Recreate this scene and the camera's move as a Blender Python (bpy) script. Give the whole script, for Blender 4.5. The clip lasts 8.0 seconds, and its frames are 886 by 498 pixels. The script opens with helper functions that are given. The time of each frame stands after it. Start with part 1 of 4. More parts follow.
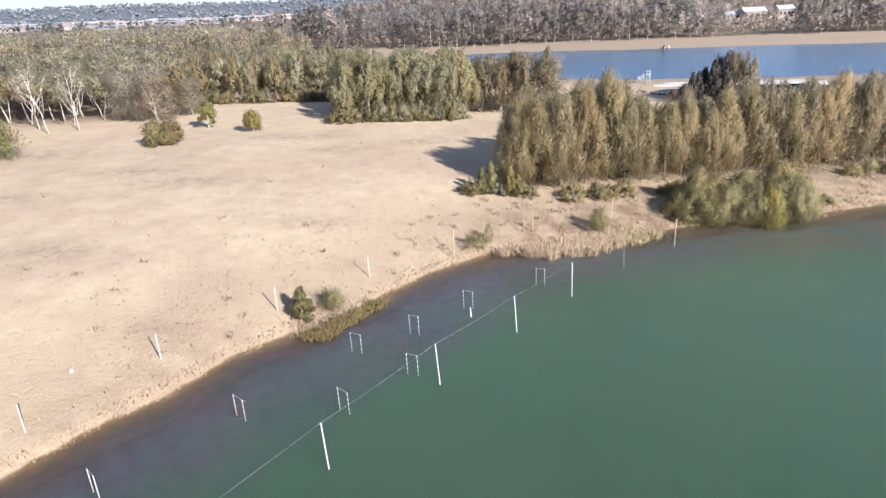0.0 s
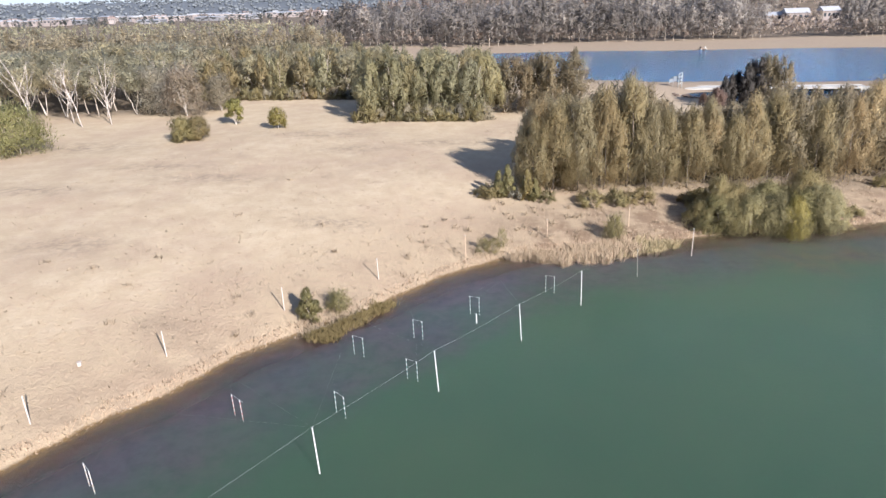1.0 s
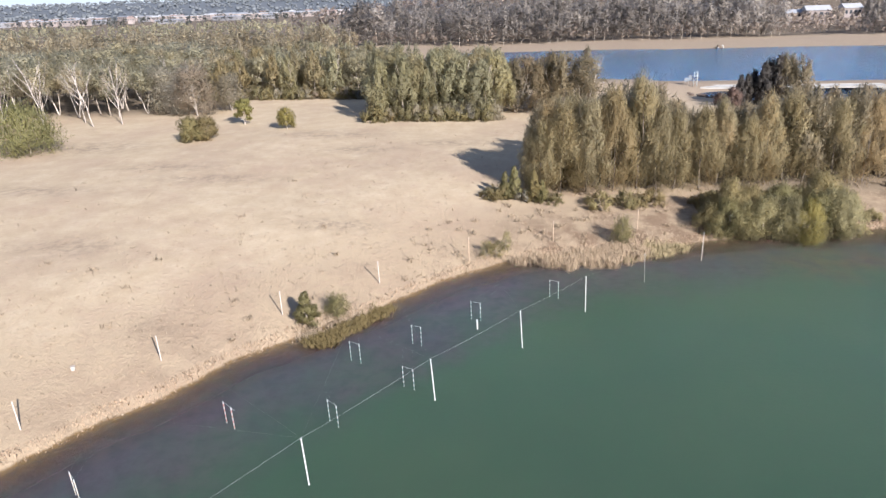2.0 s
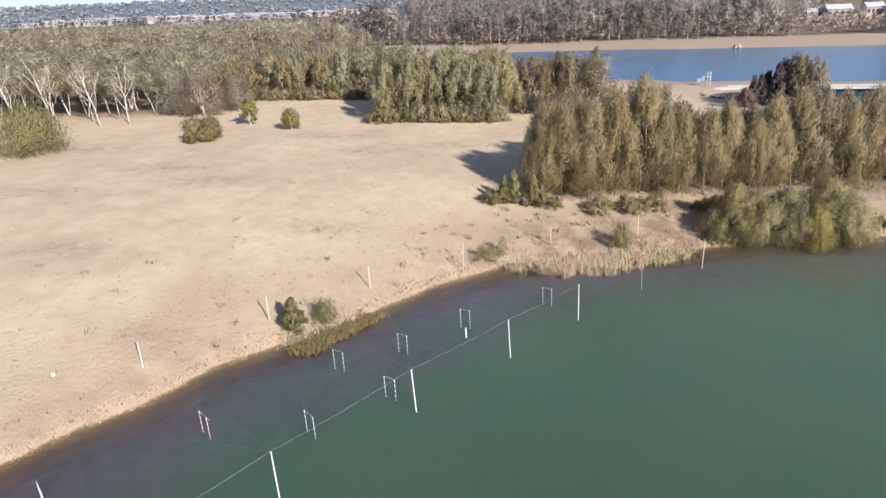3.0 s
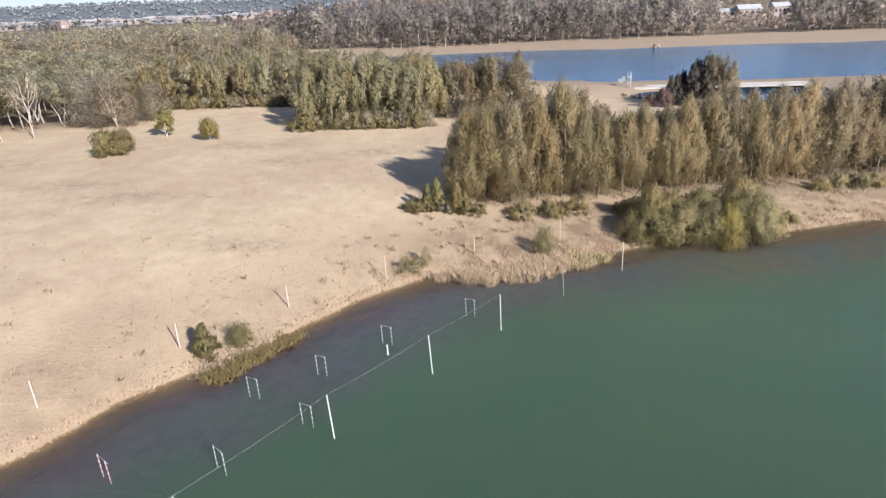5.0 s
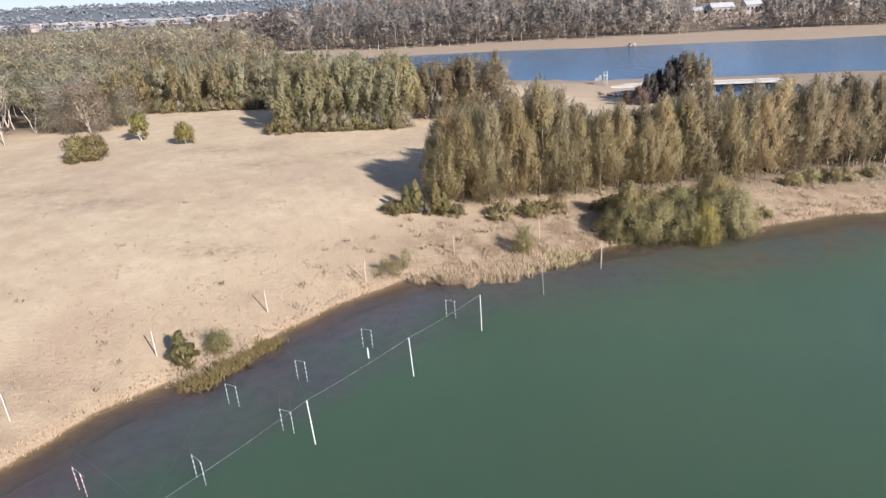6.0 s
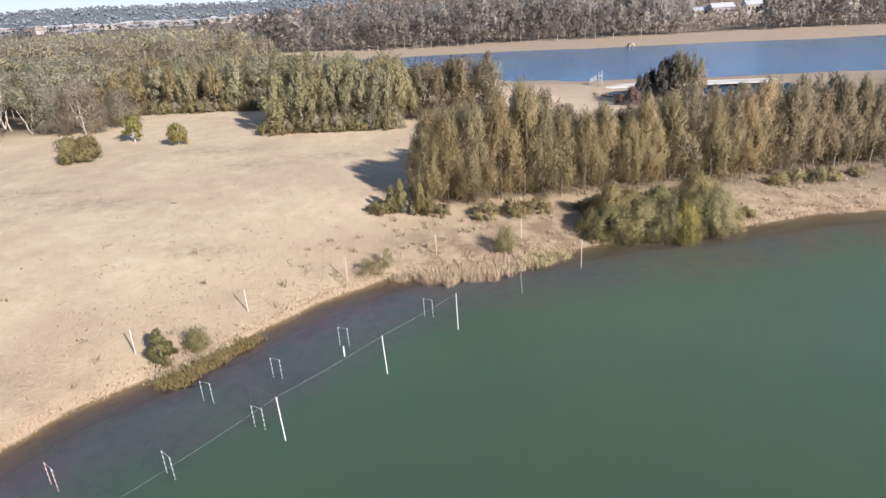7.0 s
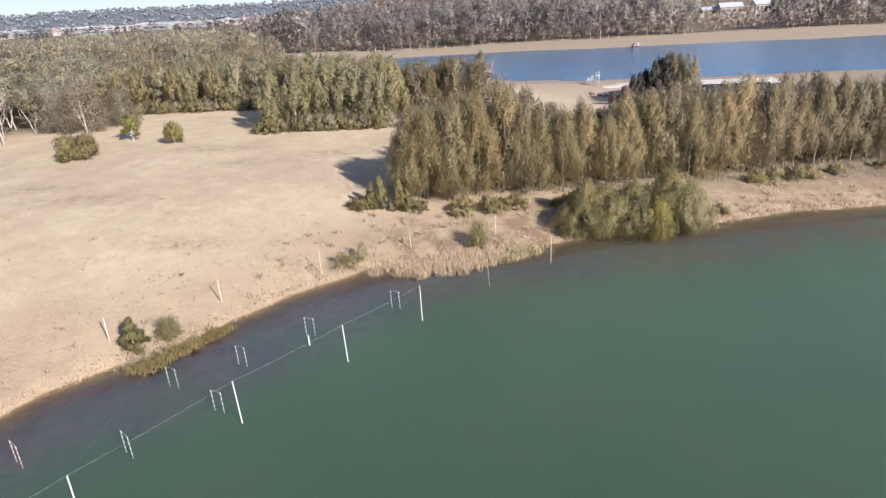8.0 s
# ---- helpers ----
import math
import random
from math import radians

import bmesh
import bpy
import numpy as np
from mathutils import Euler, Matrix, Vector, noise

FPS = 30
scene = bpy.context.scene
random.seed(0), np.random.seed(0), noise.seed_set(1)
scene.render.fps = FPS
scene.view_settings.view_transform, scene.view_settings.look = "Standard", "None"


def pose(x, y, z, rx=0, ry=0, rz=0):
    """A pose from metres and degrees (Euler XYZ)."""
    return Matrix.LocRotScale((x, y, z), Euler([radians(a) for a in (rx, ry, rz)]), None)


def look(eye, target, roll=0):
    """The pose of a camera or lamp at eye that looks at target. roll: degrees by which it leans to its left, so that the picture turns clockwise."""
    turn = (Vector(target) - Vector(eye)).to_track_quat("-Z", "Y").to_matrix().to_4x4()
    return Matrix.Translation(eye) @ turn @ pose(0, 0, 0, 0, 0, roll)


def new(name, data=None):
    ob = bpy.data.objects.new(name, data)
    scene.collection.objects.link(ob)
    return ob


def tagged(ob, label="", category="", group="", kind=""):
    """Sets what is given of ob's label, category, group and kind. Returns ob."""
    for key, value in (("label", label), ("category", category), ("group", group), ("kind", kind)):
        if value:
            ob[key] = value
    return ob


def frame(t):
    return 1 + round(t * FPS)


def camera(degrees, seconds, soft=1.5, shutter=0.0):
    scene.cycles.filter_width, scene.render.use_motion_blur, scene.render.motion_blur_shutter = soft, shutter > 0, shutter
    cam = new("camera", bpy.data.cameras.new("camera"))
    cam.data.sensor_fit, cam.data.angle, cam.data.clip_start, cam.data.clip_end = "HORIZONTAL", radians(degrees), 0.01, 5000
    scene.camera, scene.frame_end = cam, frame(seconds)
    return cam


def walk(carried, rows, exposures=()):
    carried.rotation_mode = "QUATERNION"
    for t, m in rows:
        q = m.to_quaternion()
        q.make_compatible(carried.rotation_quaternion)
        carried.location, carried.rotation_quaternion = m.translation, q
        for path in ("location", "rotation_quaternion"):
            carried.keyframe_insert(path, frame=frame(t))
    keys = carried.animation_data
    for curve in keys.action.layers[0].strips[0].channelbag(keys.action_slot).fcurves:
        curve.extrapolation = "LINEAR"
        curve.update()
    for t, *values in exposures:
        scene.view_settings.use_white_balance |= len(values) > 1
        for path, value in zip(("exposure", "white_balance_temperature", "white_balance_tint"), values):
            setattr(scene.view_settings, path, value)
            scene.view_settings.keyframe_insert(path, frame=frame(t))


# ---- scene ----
import itertools
cam = camera(69.6, 8.0, 1.4)
PATH = [
    (0, (0.647, 0.083, 29.231), (0.599, 1.947, 28.508), -2.4),
    (0.5, (2.288, 0.307, 29.443), (2.163, 2.167, 28.719), -2.1),
    (1, (2.943, 0.77, 29.687), (2.799, 2.628, 28.96), -1.9),
    (2.5, (5.347, 3.162, 29.612), (5.124, 5.011, 28.884), -2.3),
    (3, (6.721, 4.006, 29.659), (6.479, 5.853, 28.931), -2.3),
    (3.5, (8.006, 4.785, 29.813), (7.85, 6.64, 29.082), -2.3),
    (4, (8.581, 5.289, 30.034), (8.466, 7.146, 29.301), -2.4),
    (4.5, (8.693, 5.565, 30.196), (8.599, 7.424, 29.464), -2.4),
    (6, (8.945, 5.927, 30.302), (8.947, 7.787, 29.568), -3.0),
    (6.5, (9.951, 5.751, 30.293), (9.947, 7.612, 29.56), -3.1),
    (7, (11.632, 5.262, 30.248), (11.621, 7.123, 29.517), -3.2),
    (7.5, (13.821, 4.414, 30.11), (13.795, 6.275, 29.379), -3.3),
    (8, (16.414, 3.357, 29.943), (16.363, 5.219, 29.216), -3.4),
]
# the clip opens a little brighter than it goes on
EXPOSURES = [(0, 1.46, 5950, 11), (1, 1.34, 5970, 11), (2.5, 1.29, 6020, 11), (4.5, 1.22, 6150, 11), (6, 1.22, 6150, 11), (7.5, 1.28, 6150, 11), (8, 1.28, 6150, 11)]
walk(cam, [(t, look(eye, target, roll)) for t, eye, target, roll in PATH], EXPOSURES)

# ---- light ----
SUN_FROM = Vector((0.62, -0.785, 0)).normalized()
SUN_UP = radians(27)
world = bpy.data.worlds.new("world")
scene.world = world
world.use_nodes = True
wt = world.node_tree
sky = wt.nodes.new("ShaderNodeTexSky")
sky.sky_type = "NISHITA"
sky.sun_disc = False
sky.sun_elevation = SUN_UP
sky.sun_rotation = math.atan2(SUN_FROM.x, SUN_FROM.y)
sky.air_density, sky.dust_density, sky.ozone_density = 0.8, 0.0, 2.5
bg = wt.nodes["Background"]
bg.inputs["Strength"].default_value = 0.165
tint = wt.nodes.new("ShaderNodeMix")
tint.data_type, tint.blend_type = "RGBA", "MULTIPLY"
tint.inputs[0].default_value = 1.0
tint.inputs[7].default_value = (0.77, 0.815, 0.98, 1)
# thin haze evens out the sky between horizon and zenith
even = wt.nodes.new("ShaderNodeGamma")
even.inputs["Gamma"].default_value = 0.45
wt.links.new(sky.outputs["Color"], even.inputs["Color"])
wt.links.new(even.outputs["Color"], tint.inputs[6])
wt.links.new(tint.outputs[2], bg.inputs["Color"])
sun = new("sun", bpy.data.lights.new("sun", "SUN"))
sun.data.energy, sun.data.angle, sun.data.color = 5.0, radians(0.6), (1.0, 0.92, 0.83)
toward = SUN_FROM * math.cos(SUN_UP) + Vector((0, 0, math.sin(SUN_UP)))
sun.matrix_world = look(toward * 300, (0, 0, 0))

# ---- materials ----


def mat(name):
    m = bpy.data.materials.new(name)
    m.use_nodes = True
    return m, m.node_tree.nodes, m.node_tree.links


def noise_node(nodes, links, scale, detail=4, rough=0.55, coord=None, stretch=None):
    n = nodes.new("ShaderNodeTexNoise")
    n.inputs["Scale"].default_value = scale
    n.inputs["Detail"].default_value = detail
    n.inputs["Roughness"].default_value = rough
    if coord is not None:
        if stretch:
            mp = nodes.new("ShaderNodeMapping")
            mp.inputs["Scale"].default_value = stretch
            links.new(coord, mp.inputs["Vector"])
            coord = mp.outputs["Vector"]
        links.new(coord, n.inputs["Vector"])
    return n.outputs["Fac"]


def ramp_node(nodes, links, fac, stops):
    r = nodes.new("ShaderNodeValToRGB")
    els = r.color_ramp.elements
    while len(els) < len(stops):
        els.new(0.5)
    for e, (p, c) in zip(els, stops):
        e.position = p
        e.color = (*c, 1) if len(c) == 3 else c
    links.new(fac, r.inputs["Fac"])
    return r.outputs["Color"]


def mix_node(nodes, links, fac, a, b, kind="MIX"):
    m = nodes.new("ShaderNodeMix")
    m.data_type, m.blend_type = "RGBA", kind
    for sock, v in ((0, fac), (6, a), (7, b)):
        if isinstance(v, (int, float)):
            m.inputs[sock].default_value = v
        elif isinstance(v, tuple):
            m.inputs[sock].default_value = (*v, 1)
        else:
            links.new(v, m.inputs[sock])
    return m.outputs[2]


def math_node(nodes, links, op, a, b=0.0, clamp=False):
    m = nodes.new("ShaderNodeMath")
    m.operation, m.use_clamp = op, clamp
    for i, v in enumerate((a, b)):
        if isinstance(v, (int, float)):
            m.inputs[i].default_value = v
        else:
            links.new(v, m.inputs[i])
    return m.outputs[0]


def bump_node(nodes, links, height, strength, dist):
    b = nodes.new("ShaderNodeBump")
    b.inputs["Strength"].default_value = strength
    b.inputs["Distance"].default_value = dist
    links.new(height, b.inputs["Height"])
    return b.outputs["Normal"]


def painted(name, colour, rough=0.5, metal=0.0, grime=0.25, scale=6.0):
    """Paint, plastic, timber or metal with blotches of grime at two scales."""
    m, nodes, links = mat(name)
    p = nodes["Principled BSDF"]
    co = nodes.new("ShaderNodeTexCoord").outputs["Object"]
    f = noise_node(nodes, links, scale, 5, 0.6, co)
    f2 = noise_node(nodes, links, scale * 9, 3, 0.6, co)
    dark = tuple(c * (1 - grime) * k for c, k in zip(colour, (1.0, 0.97, 0.9)))
    c = mix_node(nodes, links, ramp_node(nodes, links, f, [(0.4, (0, 0, 0)), (0.7, (1, 1, 1))]), colour, dark)
    c = mix_node(nodes, links, math_node(nodes, links, "MULTIPLY", f2, grime), c, dark)
    links.new(c, p.inputs["Base Color"])
    p.inputs["Roughness"].default_value = rough
    p.inputs["Metallic"].default_value = metal
    links.new(bump_node(nodes, links, f2, 0.2, 0.01), p.inputs["Normal"])
    return m


def foliage(name, mid, swing=0.32, trans=0.68, rough=0.6):
    """Leaves: tone varies from tree to tree and from spray to spray."""
    m, nodes, links = mat(name)
    stops = [(0.0, tuple(c * (1 - swing) for c in mid)), (0.5, mid), (1.0, tuple(c * (1 + swing) for c in mid))]
    p = nodes["Principled BSDF"]
    geo = nodes.new("ShaderNodeNewGeometry")
    info = nodes.new("ShaderNodeObjectInfo")
    at = nodes.new("ShaderNodeAttribute")
    at.attribute_name = "tone"
    f = math_node(nodes, links, "MULTIPLY", geo.outputs["Random Per Island"], 0.2)
    f = math_node(nodes, links, "ADD", f, math_node(nodes, links, "MULTIPLY", info.outputs["Random"], 0.4))
    f = math_node(nodes, links, "ADD", f, math_node(nodes, links, "MULTIPLY", at.outputs["Fac"], 0.32))
    c = ramp_node(nodes, links, f, stops)
    # some trees run to grey-blue, some to brown
    hue = math_node(nodes, links, "FRACT", math_node(nodes, links, "MULTIPLY", info.outputs["Random"], 7.31), 0.0)
    c = mix_node(nodes, links, 1.0, c, ramp_node(nodes, links, hue, [(0.0, (0.93, 0.97, 1.04)), (0.4, (0.98, 1.0, 1.0)), (0.7, (1.0, 0.99, 0.95)), (1.0, (1.03, 0.97, 0.97))]), "MULTIPLY")
    links.new(c, p.inputs["Base Color"])
    p.inputs["Roughness"].default_value = rough
    p.inputs["Specular IOR Level"].default_value = 0.1
    t = nodes.new("ShaderNodeBsdfTranslucent")
    links.new(c, t.inputs["Color"])
    mx = nodes.new("ShaderNodeMixShader")
    mx.inputs["Fac"].default_value = trans
    links.new(p.outputs["BSDF"], mx.inputs[1])
    links.new(t.outputs["BSDF"], mx.inputs[2])
    links.new(mx.outputs["Shader"], nodes["Material Output"].inputs["Surface"])
    return m


def bark(name, light, dark, scale=1.2):
    m, nodes, links = mat(name)
    p = nodes["Principled BSDF"]
    co = nodes.new("ShaderNodeTexCoord").outputs["Object"]
    f = noise_node(nodes, links, scale, 6, 0.65, co, (3, 3, 0.6))
    links.new(ramp_node(nodes, links, f, [(0.35, dark), (0.6, light)]), p.inputs["Base Color"])
    p.inputs["Roughness"].default_value = 0.85
    links.new(bump_node(nodes, links, f, 0.5, 0.03), p.inputs["Normal"])
    return m


def ground_material():
    m, nodes, links = mat("dry_grass")
    p = nodes["Principled BSDF"]
    geo = nodes.new("ShaderNodeNewGeometry")
    pos = geo.outputs["Position"]
    sep = nodes.new("ShaderNodeSeparateXYZ")
    links.new(pos, sep.inputs["Vector"])
    big = noise_node(nodes, links, 0.06, 7, 0.7, pos)
    mid = noise_node(nodes, links, 0.33, 6, 0.65, pos)
    fine = noise_node(nodes, links, 2.6, 5, 0.7, pos)
    hair = noise_node(nodes, links, 14, 3, 0.7, pos)
    c = ramp_node(nodes, links, mid, [(0.3, GRASS[0]), (0.5, GRASS[1]), (0.68, GRASS[2])])
    c = mix_node(nodes, links, ramp_node(nodes, links, big, [(0.47, (0, 0, 0)), (0.64, (0.65, 0.65, 0.65))]), c, GRASS[3])
    c = mix_node(nodes, links, ramp_node(nodes, links, fine, [(0.5, (0, 0, 0)), (0.8, (0.55, 0.55, 0.55))]), c, GRASS[4])
    c = mix_node(nodes, links, ramp_node(nodes, links, hair, [(0.4, (0, 0, 0)), (0.75, (0.4, 0.4, 0.4))]), c, GRASS[5])
    tus = noise_node(nodes, links, 0.95, 4, 0.75, pos)
    c = mix_node(nodes, links, ramp_node(nodes, links, tus, [(0.56, (0, 0, 0)), (0.72, (0.6, 0.6, 0.6))]), c, GRASS[3])
    # worn greyish patches out in the field
    wn = nodes.new("ShaderNodeAttribute")
    wn.attribute_name = "worn"
    c = mix_node(nodes, links, math_node(nodes, links, "MULTIPLY", wn.outputs["Fac"], ramp_node(nodes, links, noise_node(nodes, links, 0.6, 6, 0.75, pos), [(0.42, (0.1, 0.1, 0.1)), (0.6, (1, 1, 1))]), True), c, mix_node(nodes, links, fine, (0.19, 0.142, 0.1), (0.28, 0.22, 0.158)))
    # trampled, stubbly earth along the bank
    bk = nodes.new("ShaderNodeAttribute")
    bk.attribute_name = "bank"
    c = mix_node(nodes, links, math_node(nodes, links, "MULTIPLY", bk.outputs["Fac"], ramp_node(nodes, links, mid, [(0.36, (0.25, 0.25, 0.25)), (0.62, (1, 1, 1))]), True), c, mix_node(nodes, links, fine, (0.132, 0.088, 0.057), (0.228, 0.163, 0.11)))
    # tree-clad plain far off, distance haze painted into its blue-grey colour
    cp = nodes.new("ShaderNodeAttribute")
    cp.attribute_name = "hazed_canopy"
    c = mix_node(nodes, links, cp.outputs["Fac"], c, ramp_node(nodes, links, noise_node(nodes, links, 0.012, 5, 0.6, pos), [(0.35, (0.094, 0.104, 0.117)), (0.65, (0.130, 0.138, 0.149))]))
    # leaf litter under the woods
    at = nodes.new("ShaderNodeAttribute")
    at.attribute_name = "litter"
    lit = math_node(nodes, links, "MULTIPLY", at.outputs["Fac"], math_node(nodes, links, "ADD", mid, 0.45), True)
    c = mix_node(nodes, links, lit, c, ramp_node(nodes, links, fine, [(0.3, (0.085, 0.066, 0.05)), (0.7, (0.165, 0.13, 0.094))]))
    # pale sand of the far beach
    sd = nodes.new("ShaderNodeAttribute")
    sd.attribute_name = "sand"
    c = mix_node(nodes, links, sd.outputs["Fac"], c, ramp_node(nodes, links, fine, [(0.3, (0.182, 0.14, 0.106)), (0.7, (0.232, 0.184, 0.142))]))
    # mud and weed on the bed of the lake
    wob = math_node(nodes, links, "ADD", sep.outputs["Z"], math_node(nodes, links, "MULTIPLY", math_node(nodes, links, "SUBTRACT", mid, 0.5), 0.3))
    rng = nodes.new("ShaderNodeMapRange")
    rng.inputs["From Min"].default_value, rng.inputs["From Max"].default_value = -1.0, -0.1
    links.new(wob, rng.inputs["Value"])
    mud = ramp_node(nodes, links, rng.outputs["Result"], [(0.0, (0.076, 0.056, 0.080)), (0.62, (0.080, 0.060, 0.070)), (0.8, (0.092, 0.057, 0.031)), (1.0, (0.135, 0.086, 0.04))])
    east = nodes.new("ShaderNodeMapRange")
    east.inputs["From Min"].default_value, east.inputs["From Max"].default_value = 16.0, 34.0
    links.new(sep.outputs["X"], east.inputs["Value"])
    mud = mix_node(nodes, links, math_node(nodes, links, "MULTIPLY", east.outputs["Result"], 0.75), mud, (0.075, 0.058, 0.03))
    mud = mix_node(nodes, links, ramp_node(nodes, links, fine, [(0.42, (0, 0, 0)), (0.7, (0.7, 0.7, 0.7))]), mud, (0.045, 0.038, 0.037))
    edge = nodes.new("ShaderNodeMapRange")
    edge.inputs["From Min"].default_value, edge.inputs["From Max"].default_value = 0.16, 0.03
    links.new(math_node(nodes, links, "ADD", sep.outputs["Z"], math_node(nodes, links, "MULTIPLY", math_node(nodes, links, "SUBTRACT", fine, 0.5), 0.25)), edge.inputs["Value"])
    c = mix_node(nodes, links, edge.outputs["Result"], c, mud)
    links.new(c, p.inputs["Base Color"])
    p.inputs["Roughness"].default_value = 0.95
    p.inputs["Specular IOR Level"].default_value = 0.165
    h = math_node(nodes, links, "ADD", math_node(nodes, links, "MULTIPLY", math_node(nodes, links, "ADD", fine, tus), 0.8), math_node(nodes, links, "MULTIPLY", hair, 0.3))
    h = math_node(nodes, links, "MULTIPLY", h, math_node(nodes, links, "ADD", math_node(nodes, links, "MULTIPLY", bk.outputs["Fac"], 1.3), 0.75))
    links.new(bump_node(nodes, links, h, 0.5, 0.22), p.inputs["Normal"])
    return m


def water_material(name, deep, deep2, clear, ripple, wave, shallow=None):
    """Lake water: murky body, tinged by the mud it stirs up in the shallows, under a glossy rippled skin."""
    m, nodes, links = mat(name)
    nodes.remove(nodes["Principled BSDF"])
    geo = nodes.new("ShaderNodeNewGeometry")
    pos = geo.outputs["Position"]
    n1 = noise_node(nodes, links, 1.6, 5, 0.6, pos, (1.0, 1.6, 1))
    n2 = noise_node(nodes, links, 0.05, 3, 0.5, pos)
    nrm = bump_node(nodes, links, n1, ripple, wave)
    at = nodes.new("ShaderNodeAttribute")
    at.attribute_name = "depth"
    body = nodes.new("ShaderNodeBsdfPrincipled")
    body.inputs["Specular IOR Level"].default_value = 0.0
    body.inputs["Roughness"].default_value = 1.0
    body.inputs["Subsurface Weight"].default_value = 1.0
    body.inputs["Subsurface Radius"].default_value = (0.6, 1.0, 0.8)
    body.inputs["Subsurface Scale"].default_value = 6.0
    patch = noise_node(nodes, links, 0.16, 4, 0.6, pos)
    weed = noise_node(nodes, links, 0.7, 5, 0.65, pos)
    colour = mix_node(nodes, links, ramp_node(nodes, links, n2, [(0.35, (0, 0, 0)), (0.65, (1, 1, 1))]), deep, deep2)
    if shallow:
        sep = nodes.new("ShaderNodeSeparateXYZ")
        links.new(pos, sep.inputs["Vector"])
        east = nodes.new("ShaderNodeMapRange")
        east.inputs["From Min"].default_value, east.inputs["From Max"].default_value = 16.0, 34.0
        links.new(sep.outputs["X"], east.inputs["Value"])
        mud = mix_node(nodes, links, math_node(nodes, links, "MULTIPLY", east.outputs["Result"], 0.8), shallow[0], shallow[1])
        mud = mix_node(nodes, links, ramp_node(nodes, links, noise_node(nodes, links, 0.11, 5, 0.6, pos, (1.0, 0.6, 1)), [(0.42, (0, 0, 0)), (0.62, (0.85, 0.85, 0.85))]), mud, shallow[4])
        mud = mix_node(nodes, links, ramp_node(nodes, links, weed, [(0.42, (0, 0, 0)), (0.66, (0.7, 0.7, 0.7))]), mud, shallow[2])
        edge = nodes.new("ShaderNodeMapRange")
        edge.inputs["From Min"].default_value, edge.inputs["From Max"].default_value = 0.62, 0.08
        links.new(math_node(nodes, links, "ADD", at.outputs["Fac"], math_node(nodes, links, "MULTIPLY", math_node(nodes, links, "SUBTRACT", weed, 0.5), 0.3)), edge.inputs["Value"])
        mud = mix_node(nodes, links, edge.outputs["Result"], mud, shallow[3])
        gone = nodes.new("ShaderNodeMapRange")
        gone.interpolation_type = "SMOOTHSTEP"
        gone.inputs["From Min"].default_value, gone.inputs["From Max"].default_value = -0.1, 2.5
        links.new(math_node(nodes, links, "ADD", at.outputs["Fac"], math_node(nodes, links, "MULTIPLY", math_node(nodes, links, "SUBTRACT", patch, 0.5), 2.4)), gone.inputs["Value"])
        colour = mix_node(nodes, links, gone.outputs["Result"], mud, colour)
    links.new(colour, body.inputs["Base Color"])
    seen = nodes.new("ShaderNodeBsdfTransparent")
    seen.inputs["Color"].default_value = (0.96, 0.98, 0.97, 1)
    hide = nodes.new("ShaderNodeMapRange")
    hide.interpolation_type = "SMOOTHSTEP"
    hide.inputs["From Min"].default_value, hide.inputs["From Max"].default_value = clear
    links.new(at.outputs["Fac"], hide.inputs["Value"])
    mx = nodes.new("ShaderNodeMixShader")
    links.new(hide.outputs["Result"], mx.inputs["Fac"])
    links.new(seen.outputs["BSDF"], mx.inputs[1])
    links.new(body.outputs["BSDF"], mx.inputs[2])
    gloss = nodes.new("ShaderNodeBsdfGlossy")
    gloss.inputs["Roughness"].default_value = 0.12
    links.new(nrm, gloss.inputs["Normal"])
    lw = nodes.new("ShaderNodeLayerWeight")
    lw.inputs["Blend"].default_value = 0.5
    links.new(nrm, lw.inputs["Normal"])
    shine = math_node(nodes, links, "ADD", math_node(nodes, links, "MULTIPLY", math_node(nodes, links, "POWER", lw.outputs["Facing"], 5.0), 0.95), 0.02, True)
    top = nodes.new("ShaderNodeMixShader")
    links.new(shine, top.inputs["Fac"])
    links.new(mx.outputs["Shader"], top.inputs[1])
    links.new(gloss.outputs["BSDF"], top.inputs[2])
    links.new(top.outputs["Shader"], nodes["Material Output"].inputs["Surface"])
    return m


GRASS = [(0.331, 0.256, 0.168), (0.378, 0.298, 0.201), (0.421, 0.339, 0.237), (0.286, 0.204, 0.146), (0.286, 0.214, 0.148), (0.435, 0.352, 0.258)]
GROUND = ground_material()
WATER = water_material("lake_water", (0.0345, 0.062, 0.040), (0.0395, 0.0655, 0.040), (-0.05, 0.75), 0.22, 0.25, ((0.062, 0.047, 0.058), (0.060, 0.050, 0.030), (0.036, 0.033, 0.038), (0.090, 0.059, 0.033), (0.044, 0.050, 0.056)))
# far lake and pond: the sky's blue reflection is put into the body colour
FAR_WATER = water_material("sky_tinted_lake_water", (0.026, 0.08, 0.165), (0.03, 0.09, 0.17), (-0.5, 0.3), 0.3, 0.3)
SHEOAK = foliage("sheoak_foliage", (0.435, 0.358, 0.212))
GREY_SHEOAK = foliage("grey_sheoak_foliage", (0.36, 0.296, 0.195))
DARK_SHEOAK = foliage("dark_green_foliage", (0.165, 0.148, 0.138), 0.4)
GREEN_SHEOAK = foliage("green_sheoak_foliage", (0.475, 0.425, 0.262))
GUM = foliage("gum_foliage", (0.51, 0.458, 0.318))
GREY_LEAF = foliage("grey_foliage", (0.49, 0.43, 0.33))
BUSH = foliage("bush_foliage", (0.345, 0.296, 0.16))
LIME = foliage("lime_foliage", (0.4, 0.355, 0.14))
BIG_LEAF = foliage("broad_green_foliage", (0.41, 0.385, 0.185))
